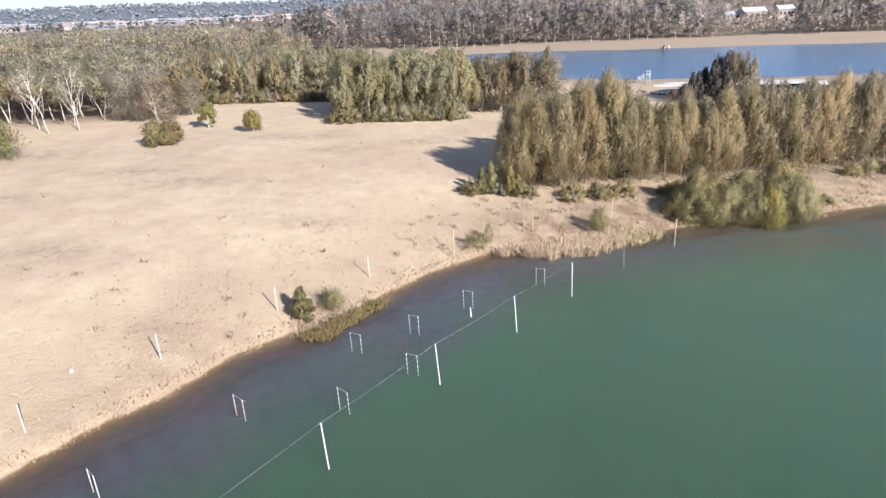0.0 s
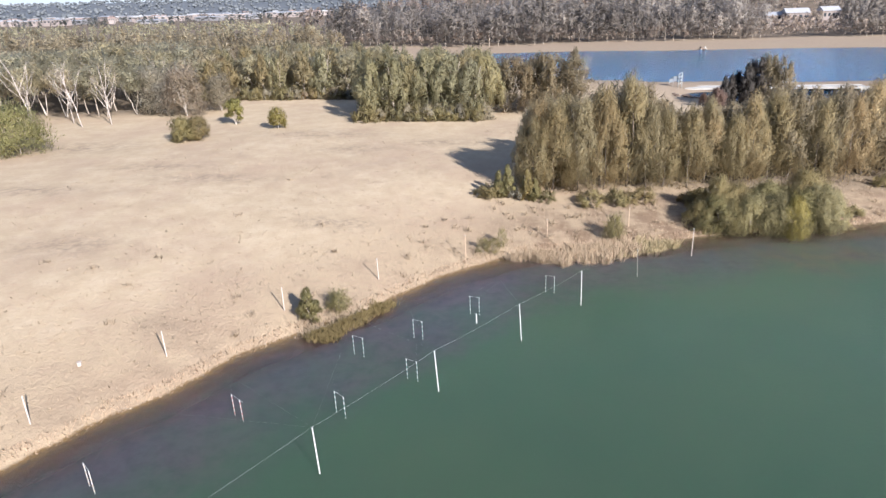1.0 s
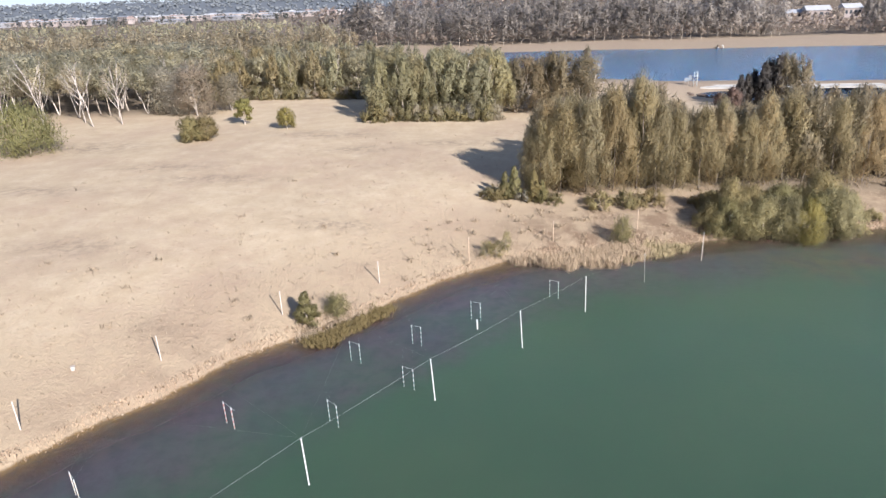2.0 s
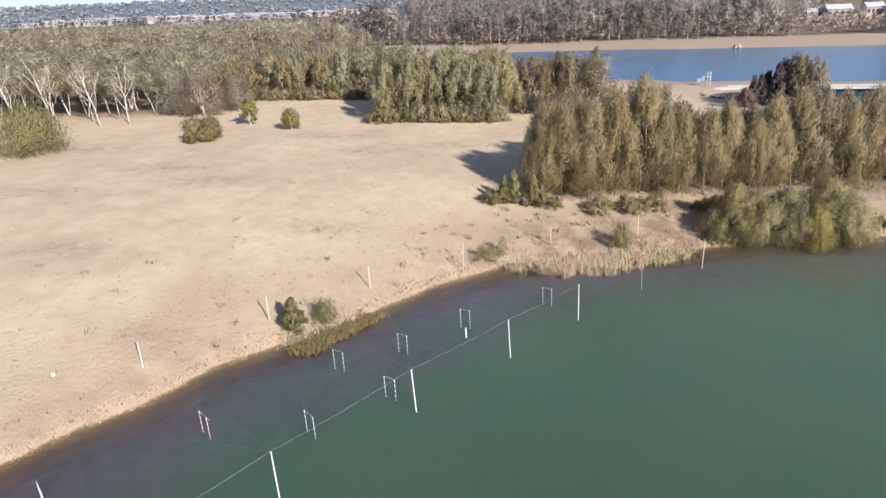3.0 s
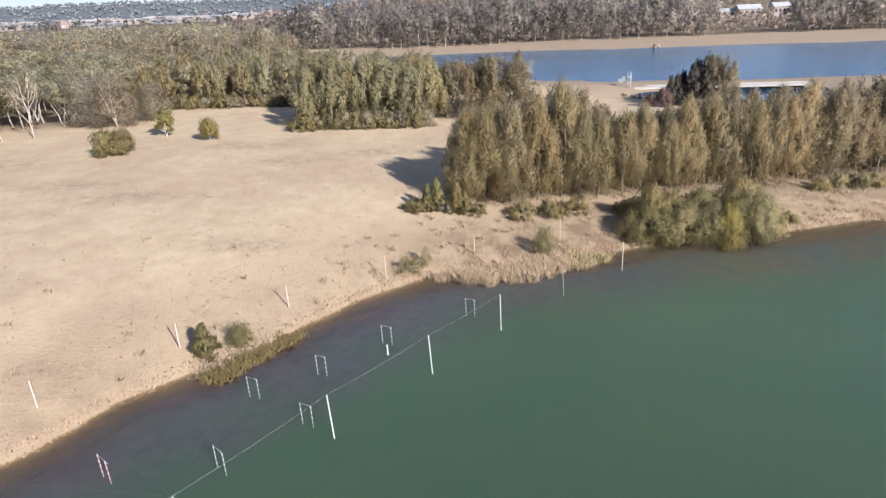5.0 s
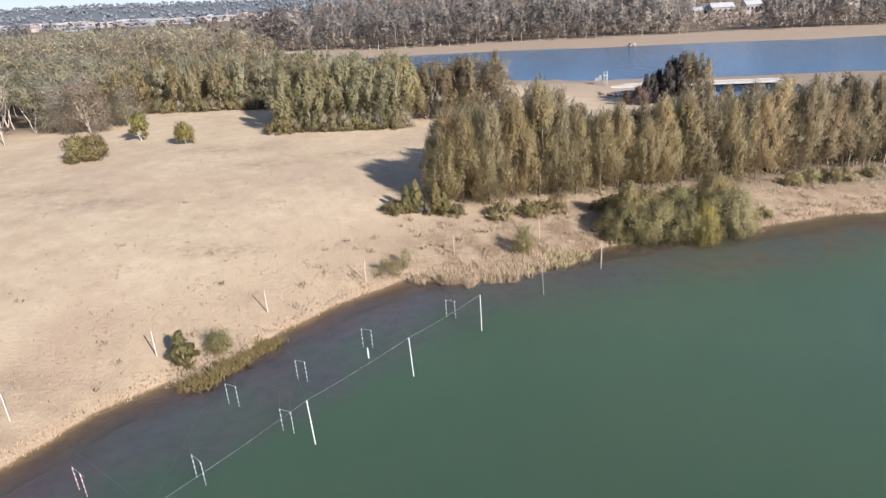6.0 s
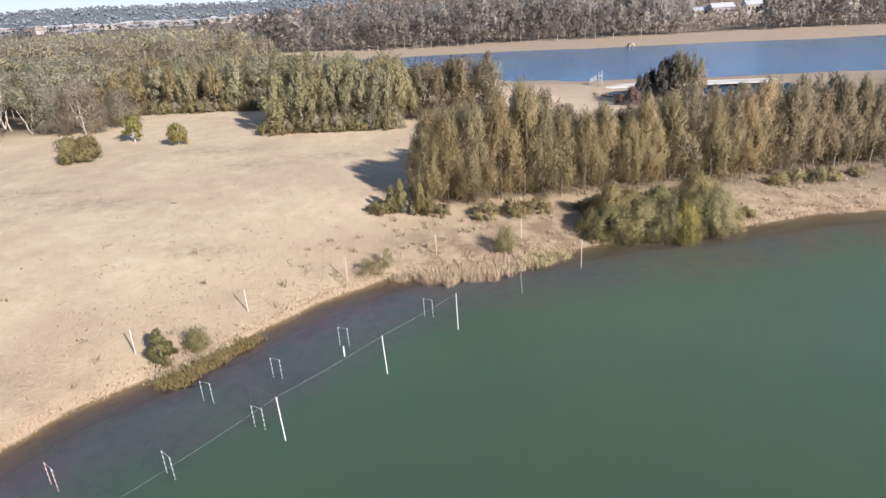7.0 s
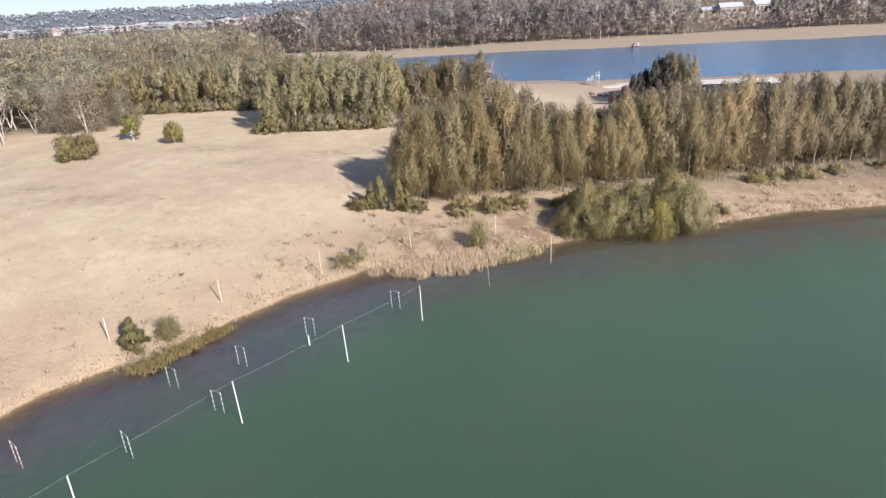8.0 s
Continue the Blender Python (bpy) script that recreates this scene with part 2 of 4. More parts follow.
RUST = foliage("rusty_foliage", (0.256, 0.174, 0.136))
# grey gum leaf with the blue of distance haze painted into the colour
HAZED_GUM = foliage("hazed_gum_foliage", (0.142, 0.151, 0.164), 0.2, 0.1)
TOWN_LEAF = foliage("town_tree_foliage", (0.20, 0.205, 0.19), 0.3)
DARK_OLIVE = foliage("dark_olive_foliage", (0.385, 0.335, 0.178))
OLIVE = foliage("olive_shrub_foliage", (0.37, 0.325, 0.165))
DULL_OLIVE = foliage("dull_olive_foliage", (0.4, 0.345, 0.19))
FOREST = foliage("forest_gum_foliage", (0.435, 0.375, 0.318))
TUSSOCK = foliage("brown_tussock", (0.38, 0.295, 0.208), 0.3, 0.2)
REED = foliage("dry_reed", (0.385, 0.292, 0.205), 0.5, 0.2)
GREEN_REED = foliage("green_reed", (0.31, 0.25, 0.15), 0.38, 0.2)
SEDGE = foliage("green_sedge", (0.155, 0.122, 0.058), 0.45, 0.2)
STRAW = foliage("straw", (0.385, 0.295, 0.205), 0.25, 0.15)
WHITE_BARK = bark("white_gum_bark", (0.44, 0.39, 0.35), (0.26, 0.22, 0.19))
PALE_BARK = bark("pale_gum_bark", (0.54, 0.48, 0.42), (0.31, 0.265, 0.22))
SHEOAK_BARK = bark("sheoak_bark", (0.20, 0.165, 0.135), (0.10, 0.08, 0.065))
GREY_BARK = bark("grey_bark", (0.42, 0.36, 0.30), (0.2, 0.165, 0.13))
WHITE_PAINT = painted("white_paint", (0.47, 0.48, 0.47), 0.55)
SHORE_PAINT = painted("weathered_white_paint", (0.42, 0.36, 0.32), 0.65, 0, 0.35)
GREY_PAINT = painted("grey_weathered_paint", (0.27, 0.26, 0.24), 0.7, 0, 0.4)
STONE = painted("pale_shore_stone", (0.31, 0.245, 0.175), 0.9, 0, 0.35, 1.5)
TIMBER = painted("weathered_timber", (0.42, 0.31, 0.22), 0.8, 0, 0.4)
RED_PAINT = painted("red_paint", (0.30, 0.10, 0.10), 0.5)
GREEN_PAINT = painted("green_paint", (0.05, 0.11, 0.11), 0.5)
WIRE = painted("galvanised_wire", (0.3, 0.32, 0.32), 0.6, 0.0, 0.1)
CONCRETE = painted("pale_concrete", (0.4, 0.385, 0.37), 0.8, 0, 0.2, 0.6)
DARK_STONE = painted("dark_stone", (0.13, 0.095, 0.075), 0.9, 0, 0.4, 0.8)
ROOF_WHITE = painted("white_roof_sheet", (0.37, 0.37, 0.385), 0.5, 0, 0.12, 0.2)
ROOF_GREY = painted("grey_roof_sheet", (0.29, 0.295, 0.32), 0.5, 0, 0.15, 0.2)
ROOF_TILE = painted("terracotta_roof", (0.29, 0.215, 0.195), 0.8, 0, 0.25, 0.3)
WALL_CREAM = painted("cream_wall", (0.27, 0.23, 0.22), 0.8, 0, 0.15, 0.3)
WALL_PALE = painted("pale_grey_wall", (0.21, 0.205, 0.22), 0.8, 0, 0.15, 0.3)
GLASS_DARK = painted("dark_window", (0.04, 0.05, 0.06), 0.15, 0, 0.1, 0.5)
PANEL = painted("white_mesh_panel", (0.2, 0.225, 0.26), 0.5, 0, 0.1, 1.0)

# ---- helpers for meshes ----


def part(name, bm, material, parent=None, label=""):
    me = bpy.data.meshes.new(name)
    bm.to_mesh(me)
    bm.free()
    me.materials.append(material)
    ob = new(name, me)
    ob.parent = parent
    return tagged(ob, label)


def part_of(name, me, parent=None, label=""):
    ob = new(name, me)
    ob.parent = parent
    return tagged(ob, label)


def empty(name, m, label="", category="", group="", kind=""):
    ob = new(name)
    ob.empty_display_size = 0.3
    ob.matrix_world = m
    return tagged(ob, label, category, group, kind)


def tube(bm, pts, radii, sides=6, cap=True):
    """A tapered round bar along pts."""
    rings = []
    up = Vector((0.31, 0.95, 0.03))
    for i, p in enumerate(pts):
        a, b = Vector(pts[max(i - 1, 0)]), Vector(pts[min(i + 1, len(pts) - 1)])
        d = (b - a).normalized()
        u = d.cross(up).normalized()
        v = d.cross(u)
        rings.append([bm.verts.new(Vector(p) + radii[i] * (math.cos(2 * math.pi * k / sides) * u + math.sin(2 * math.pi * k / sides) * v)) for k in range(sides)])
    for r0, r1 in zip(rings, rings[1:]):
        for k in range(sides):
            bm.faces.new((r0[k], r0[(k + 1) % sides], r1[(k + 1) % sides], r1[k])).smooth = True
    if cap:
        bm.faces.new(rings[0][::-1])
        bm.faces.new(rings[-1])
    return bm


def box(bm, lo, hi, bevel=0.0):
    r = bmesh.ops.create_cube(bm, size=1, matrix=Matrix.Translation([(a + b) / 2 for a, b in zip(lo, hi)]) @ Matrix.Diagonal([b - a for a, b in zip(lo, hi)] + [1]))
    if bevel:
        es = list({e for v in r["verts"] for e in v.link_edges})
        bmesh.ops.bevel(bm, geom=es, offset=bevel, segments=1, affect="EDGES")
    return bm


def raw_mesh(name, verts, quads, material, normals=None, tone=None):
    """A mesh of loose quads from arrays."""
    me = bpy.data.meshes.new(name)
    nv, nq = len(verts), len(quads)
    me.vertices.add(nv)
    me.vertices.foreach_set("co", np.ascontiguousarray(verts, dtype=np.float32).ravel())
    side = quads.shape[1]
    me.loops.add(nq * side)
    me.loops.foreach_set("vertex_index", np.ascontiguousarray(quads, dtype=np.int32).ravel())
    me.polygons.add(nq)
    me.polygons.foreach_set("loop_start", np.arange(0, nq * side, side, dtype=np.int32))
    if tone is not None:
        a = me.attributes.new("tone", "FLOAT", "POINT")
        a.data.foreach_set("value", np.ascontiguousarray(tone, dtype=np.float32))
    me.update(calc_edges=True)
    me.materials.append(material)
    if normals is not None:
        me.polygons.foreach_set("use_smooth", np.ones(nq, dtype=bool))
        me.normals_split_custom_set_from_vertices(normals.tolist())
    return me


def unit(a):
    return a / np.maximum(np.linalg.norm(a, axis=-1, keepdims=True), 1e-6)


def sprays(rng, centres, half, n, length, width, rise, spread=0.8, reach=(0.12, 1.6), heart=None):
    """Leaf sprays on the skin of clumps: arrays of vertices, quads and soft normals.
    centres (k,3), half (k,3): clumps; n sprays a clump; rise: how far the sprays point up (1), out (0) or hang (-1)."""
    k = len(centres)
    d = unit(rng.normal(size=(k, n, 3)))
    r = rng.uniform(reach[0], reach[1], size=(k, n, 1)) ** 0.7
    p = centres[:, None] + d * r * half[:, None]
    out = unit(d / half[:, None])
    axis = unit(out * (1 - abs(rise)) + np.array([0, 0, rise]) + rng.normal(size=d.shape) * 0.35)
    facing = unit(out + rng.normal(size=d.shape) * spread)
    side = unit(np.cross(axis, facing))
    L = length * rng.uniform(0.6, 1.3, size=(k, n, 1))
    W = width * rng.uniform(0.6, 1.3, size=(k, n, 1))
    a, b = p - axis * L * 0.5, p + axis * L * 0.5
    v = np.stack([a - side * W * 0.5, a + side * W * 0.5, b], axis=2).reshape(-1, 3)
    q = np.arange(k * n * 3).reshape(-1, 3)
    geo = np.cross(v[q[:, 1]] - v[q[:, 0]], v[q[:, 2]] - v[q[:, 0]])
    o = out.reshape(-1, 3)
    flip = (geo * o).sum(1) < 0
    q[flip] = q[flip][:, ::-1]
    if heart is not None:
        # light falls on the crown as a whole as well as on each plume
        whole = p.reshape(-1, 3) - np.array([0, 0, heart])
        whole[:, 2] *= 0.45
        o = unit(0.55 * o + 0.8 * unit(whole))
    nrm = np.repeat(unit(o + 0.12 * rng.normal(size=o.shape)), 3, axis=0)
    tone = np.repeat(np.repeat(rng.uniform(0, 1, size=k), n), 3)
    return v, q, nrm, tone


def sheoak_clumps(rng, h, wide, low, k):
    """Plumes of a she-oak: upright, feathery, narrowing to several pointed tops."""
    u = rng.uniform(0, 1, k) ** 0.85
    z = h * (low + (0.95 - low) * u)
    prof = wide * (0.35 + 0.75 * np.sin(np.pi * np.clip(u * 0.75 + 0.2, 0, 1))) * (1 - 0.55 * u ** 2)
    ang = rng.uniform(0, 2 * np.pi, k)
    rad = prof * np.sqrt(rng.uniform(0.1, 1, k))
    c = np.stack([np.cos(ang) * rad, np.sin(ang) * rad, z], 1)
    s = rng.uniform(0.75, 1.25, (k, 1))
    half = np.array([[0.066, 0.066, 0.17]]) * h * 0.6 * s * np.stack([1 - 0.3 * u, 1 - 0.3 * u, np.ones(k)], 1)
    return c, half


def gum_clumps(rng, h, wide, low, k):
    """Loose round leaf clumps of a gum tree, mostly in the upper half."""
    u = rng.uniform(0, 1, k) ** 0.7
    z = h * (low + (0.92 - low) * u)
    prof = wide * (0.45 + 0.6 * np.sin(np.pi * np.clip(u * 0.8 + 0.12, 0, 1)))
    ang = rng.uniform(0, 2 * np.pi, k)
    rad = prof * np.sqrt(rng.uniform(0.05, 1, k))
    c = np.stack([np.cos(ang) * rad, np.sin(ang) * rad, z], 1)
    half = np.array([[0.085, 0.085, 0.065]]) * h * rng.uniform(0.7, 1.3, (k, 1))
    return c, half


def bush_clumps(rng, h, wide, k, point=0.0):
    u = rng.uniform(0.02, 1, k)
    z = h * 0.86 * u + 0.1 * h
    prof = wide * np.sqrt(np.clip(1 - (u * 0.95) ** 2.2, 0, 1)) * (1 - point * u)
    ang = rng.uniform(0, 2 * np.pi, k)
    rad = prof * np.sqrt(rng.uniform(0.2, 1, k))
    c = np.stack([np.cos(ang) * rad, np.sin(ang) * rad, z], 1)
    half = np.array([[0.2, 0.2, 0.2]]) * min(h, wide * 1.6) * rng.uniform(0.7, 1.25, (k, 1)) * (1 - 0.5 * point) * (1 - 0.65 * point * u[:, None])
    return c, half


def tree_trunk(name, rng, h, girth, low, k, material, wide, fork=0, twigs=0):
    """Trunk and limbs as tapered round bars."""
    bm = bmesh.new()
    stems = []
    for f in range(fork + 1):
        lean = Vector((rng.normal() * 0.05, rng.normal() * 0.05, 0)) if not fork else Vector((math.cos(f * 2.4 + rng.uniform()) * 0.22, math.sin(f * 2.4 + rng.uniform()) * 0.22, 0))
        pts = [Vector((0, 0, -0.4))]
        for i in range(1, 7):
            u = i / 6
            pts.append(Vector((lean.x * h * u + rng.normal() * 0.012 * h, lean.y * h * u + rng.normal() * 0.012 * h, h * 0.93 * u * (0.85 if f else 1))))
        tube(bm, pts, [girth * (1.25 if i == 0 else 1) * (1 - 0.85 * i / 6) * (0.75 if f else 1) for i in range(7)], 6)
        stems.append(pts)
    for i in range(k):
        pts = stems[i % len(stems)]
        u = rng.uniform(max(low, 0.2), 0.85)
        j = min(int(u * 6), 5)
        base = pts[j].lerp(pts[j + 1], u * 6 - j)
        a = rng.uniform(0, 2 * math.pi)
        out = Vector((math.cos(a), math.sin(a), 0)) * wide * rng.uniform(0.6, 0.95) * (1.1 - 0.6 * u)
        tip = base + out + Vector((0, 0, rng.uniform(0.10, 0.2) * h))
        midp = base.lerp(tip, 0.5) + Vector((0, 0, -0.02 * h + rng.normal() * 0.01 * h))
        g = girth * (1 - 0.85 * u)
        tube(bm, [base, midp, tip], [g * 0.6, g * 0.4, g * 0.12], 5)
        if twigs:
            for w in range(twigs):
                start = base.lerp(tip, rng.uniform(0.35, 0.85))
                end = start + out * rng.uniform(0.1, 0.45) + Vector((rng.normal() * 0.05, rng.normal() * 0.05, rng.uniform(0.06, 0.14))) * h
                tube(bm, [start, end], [g * 0.28, g * 0.08], 4)
    me = bpy.data.meshes.new(name)
    bm.to_mesh(me)
    bm.free()
    me.materials.append(material)
    return me


# ---- lie of the land ----
SHORE = [(-75, -120), (-58, -30), (-44, 12), (-36, 28), (-31.4, 34.7), (-29, 37.4), (-26.7, 41), (-23.5, 44.1), (-20.7, 49.1), (-15.6, 54.3), (-12.6, 57.2), (-9.9, 59.3), (-7.7, 61.9),
         (-2.6, 67.9), (3.9, 72.8), (9, 75.3), (16, 76.8), (23, 77.6), (28.7, 79.8), (36, 82.0), (41.6, 82.0), (46.2, 82.8), (55.5, 85.5), (62.5, 87.5), (75.6, 88), (120, 92), (210, 84),
         (320, 40), (290, -140), (120, -230)]
FAR_SHORE = [(-24, 375), (83, 358), (118, 351), (201, 340.5), (235, 340), (420, 322), (640, 300), (640, 190), (420, 196), (235, 212), (156, 216), (98, 221.5), (60, 230), (40, 240), (20, 251), (-3, 263), (-22, 288), (-34, 335)]
POND = [(59, 196), (64, 188), (80, 178), (104, 176), (113, 181), (116, 200), (98, 203), (72, 203)]
FAR_Z, POND_Z = 1.5, 1.5


def inside_distance(x, y, poly):
    """Signed distance to a closed outline: negative inside it."""
    d = np.full(x.shape, 1e9)
    inside = np.zeros(x.shape, bool)
    for (x0, y0), (x1, y1) in zip(poly, poly[1:] + poly[:1]):
        ex, ey = x1 - x0, y1 - y0
        t = np.clip(((x - x0) * ex + (y - y0) * ey) / (ex * ex + ey * ey), 0, 1)
        d = np.minimum(d, np.hypot(x - x0 - t * ex, y - y0 - t * ey))
        if y0 != y1:
            inside ^= ((y0 > y) != (y1 > y)) & (x < (x1 - x0) * (y - y0) / (y1 - y0) + x0)
    return np.where(inside, -d, d)


def smooth(a, b, v):
    t = np.clip((v - a) / (b - a), 0, 1)
    return t * t * (3 - 2 * t)


def waves(x, y, size, seed):
    r = np.random.RandomState(seed)
    s = np.zeros(x.shape)
    for i in range(6):
        a, f, p = r.uniform(0, 2 * np.pi), r.uniform(0.6, 1.7) / size, r.uniform(0, 6.28)
        s += np.sin((np.cos(a) * x + np.sin(a) * y) * f * 2 * np.pi + p)
    return s / 6


def land(x, y):
    """Height of the ground."""
    x, y = np.asarray(x, float), np.asarray(y, float)
    d = inside_distance(x, y, SHORE) + 0.35 * waves(x, y, 7, 3) + 0.2 * waves(x, y, 2.6, 5)
    bank = 0.28 * smooth(0, 0.5, d) + 4.35 * (1 - np.exp(-np.maximum(d, 0) / 16))
    bed = np.maximum(-0.12 - 0.10 * np.abs(d) - 0.012 * np.maximum(np.abs(d) - 8, 0) ** 2, -4.0)
    h = np.where(d > 0, bank, np.maximum(bed, -0.02 + d * 0.6))
    h = h + smooth(1, 25, d) * (0.22 * waves(x, y, 38, 7) + 0.06 * waves(x, y, 13, 11) + 0.03 * waves(x, y, 4, 12))
    f = inside_distance(x, y, FAR_SHORE)
    target = np.where(f > 0, FAR_Z + 0.1 + 0.055 * f, FAR_Z - 0.05 + np.maximum(0.2 * f, -3))
    h = h + (target - h) * smooth(40, 12, f)
    g = inside_distance(x, y, POND)
    target = np.where(g > 0, POND_Z + 0.15 + 0.035 * g, POND_Z - 0.1 + np.maximum(0.3 * g, -2))
    h = h + (target - h) * smooth(40, 14, g) * np.where(y < 200, 1.0, smooth(10, 2, g))
    far = np.hypot(x, y)
    h = h + smooth(430, 1100, y) * smooth(-220, 120, x) * 46 * smooth(3000, 1500, far)
    h = h + smooth(1900, 4300, far) * (62 + 18 * waves(x, y, 1500, 21) + 7 * waves(x, y, 500, 22))
    return h


def height_at(x, y):
    return float(land(np.array([x]), np.array([y]))[0])


def grow(a, b, step, far, ratio):
    mid = list(np.arange(a, b + 1e-6, step))
    lo, hi, s = [], [], step
    p, q = a, b
    while q < far or p > -far:
        s *= ratio
        p, q = p - s, q + s
        lo.append(max(p, -far)), hi.append(min(q, far))
    return np.array(sorted(set(lo + mid + hi)))


def sheet(name, xs, ys, zs, material, kind="structure", label="", category="", extra=()):
    nx, ny = len(xs), len(ys)
    gx, gy = np.meshgrid(xs, ys)
    v = np.stack([gx, gy, zs], -1).reshape(-1, 3)
    i = (np.arange(ny - 1)[:, None] * nx + np.arange(nx - 1)[None]).ravel()
    q = np.stack([i, i + 1, i + nx + 1, i + nx], 1)
    me = raw_mesh(name, v, q, material)
    for key, val in extra:
        a = me.attributes.new(key, "FLOAT", "POINT")
        a.data.foreach_set("value", np.ascontiguousarray(val, dtype=np.float32).ravel())
    me.polygons.foreach_set("use_smooth", np.ones(len(q), dtype=bool))
    return tagged(new(name, me), label, category, kind=kind)


def wooded(x, y):
    """1 where trees cover the ground, 0 in the open."""
    w = smooth(-2, 14, y - 156 - 31 * smooth(-85, -70, x)) * smooth(-28, -36, x) * smooth(330, 290, y + 0.4 * (x + 60) * (x > -60))
    w = np.maximum(w, 0.8 * smooth(92, 98, y) * smooth(124, 117, y) * smooth(8, 14, x))
    w = np.maximum(w, smooth(-85, -110, x) * smooth(154, 175, y) * smooth(900, 700, y) * 0.8)
    w = np.maximum(w, smooth(391, 402, y + 0.1 * x))
    w = np.maximum(w, smooth(700, 1000, np.hypot(x, y)) * 0.7 + 0.3 * smooth(1700, 2100, np.hypot(x, y)))
    return w


# worn patches in the field: centre and reach
WORN = [(-42, 97, 11, 3.2), (-80, 121, 15, 6), (-31, 131, 12, 4), (-53, 104, 10, 3), (-22, 117, 9, 3), (-47, 68, 7, 3), (-17, 78, 6, 2.2), (-66, 90, 10, 3), (-6, 121, 8, 3), (-28, 52, 4, 1.6), (-29.0, 39.2, 1.6, 1.0), (-26.6, 41.6, 1.8, 1.0), (-25.5, 46.0, 1.6, 0.8), (-22.0, 50.4, 1.8, 0.9)]


def build_ground():
    xs, ys = grow(-62, 90, 0.95, 4700, 1.065), grow(26, 108, 0.95, 4700, 1.065)
    gx, gy = np.meshgrid(xs, ys)
    z = land(gx, gy)
    f = inside_distance(gx, gy, FAR_SHORE)
    sand = smooth(48, 30, f) * 0.8
    far = np.hypot(gx, gy)
    worn = np.zeros(gx.shape)
    for px, py, rx, ry in WORN:
        worn = np.maximum(worn, np.exp(-((gx - px) / rx) ** 2 - ((gy - py) / ry) ** 2))
    sheet("ground", xs, ys, z, GROUND, label="dry beige grassland sloping gently down to the lake", category="ground", extra=(("bank", smooth(19, 3, inside_distance(gx, gy, SHORE)) * (0.55 + 0.75 * smooth(-8, 20, gx) - 0.3 * smooth(46, 58, gx))), ("litter", wooded(gx, gy) * (1 - sand) * smooth(2300, 1750, far)), ("sand", sand), ("worn", worn), ("hazed_canopy", smooth(1750, 2300, far))))


def build_water(name, poly, level, material, step, label):
    px, py = [p[0] for p in poly], [p[1] for p in poly]
    xs = np.arange(min(px) - 2, max(px) + 3, step)
    ys = np.arange(min(py) - 2, max(py) + 3, step)
    if name == "water":
        xs = np.array(sorted(set(np.round(np.concatenate([np.arange(min(px) - 2, -64, 6), np.arange(-64, 92, 1.0), np.arange(92, max(px) + 8, 6)]), 3))))
        ys = np.array(sorted(set(np.round(np.concatenate([np.arange(min(py) - 2, 20, 6), np.arange(20, 96, 1.0)]), 3))))
    gx, gy = np.meshgrid(xs, ys)
    deep = level - land(gx, gy)
    return sheet(name, xs, ys, np.full(gx.shape, level), material, label=label, category="lake", extra=(("depth", deep),))


build_ground()
build_water("water", SHORE, 0.0, WATER, 1.0, "calm green lake water with a brown shallow margin")
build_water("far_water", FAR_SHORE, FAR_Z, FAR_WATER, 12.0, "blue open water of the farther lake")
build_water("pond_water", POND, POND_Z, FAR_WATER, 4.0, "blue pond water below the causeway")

CABLE = painted("dull_cable", (0.14, 0.16, 0.15), 0.7, 0.0, 0.1)

# ---- posts, wires and slalom gates ----
POST_FEET = [(-8.6, 34.9), (-1.2, 44.75), (5.9, 53.2), (12.36, 60.55), (19.58, 67.75), (27.28, 73.8)]
POST_LEAN = [(-0.25, 0.35), (-0.25, 0.3), (-0.2, 0.35), (-0.05, 0.3), (-0.2, 0.0), (0.05, 0.3)]
POST_TALL = [3.4, 3.54, 3.48, 3.62, 3.2, 3.36]


def water_post(x, y, lean, tall, paint, slim, label):
    ob = empty("water_post", pose(x, y, 0), label, "post", "posts in the water")
    bm = bmesh.new()
    foot = Vector((-lean[0] * 0.9, -lean[1] * 0.9, -3.2))
    top = Vector((lean[0], lean[1], tall))
    tube(bm, [foot, Vector((0, 0, 0)), top], [0.056 * slim, 0.054 * slim, 0.05 * slim], 12)
    part("pole", bm, paint, ob)
    bm = bmesh.new()
    tube(bm, [top - Vector((0, 0, 0.02)), top + Vector((0, 0, 0.05))], [0.062, 0.055], 12)
    part("cap", bm, WHITE_PAINT, ob)
    bm = bmesh.new()
    tube(bm, [top + Vector((0, 0, 0.03)), top + Vector((0, 0, 0.14))], [0.025, 0.02], 6)
    part("wire_hook", bm, WIRE, ob)
    return Vector((x, y, 0)) + top + Vector((0, 0, 0.12))


POST_PAINT = [WHITE_PAINT] * 4 + [GREY_PAINT, SHORE_PAINT]
POST_WORD = ["white painted round timber post standing in the lake"] * 4 + ["slender grey weathered post standing in the lake", "peeling white and brown timber post standing in the lake"]
post_tops = [water_post(*a) for a in zip(*zip(*POST_FEET), POST_LEAN, POST_TALL, POST_PAINT, (0.85, 0.85, 0.82, 0.82, 0.6, 0.85), POST_WORD)]

SHORE_FEET = [(-31.55, 38.5), (-25.49, 48.01), (-17.6, 56.99), (-9.31, 64.85), (0.1, 72.01), (10.36, 78.02), (21.22, 81.26)]
SHORE_TALL = [2.5, 2.5, 2.6, 2.55, 3.0, 2.7, 2.8]


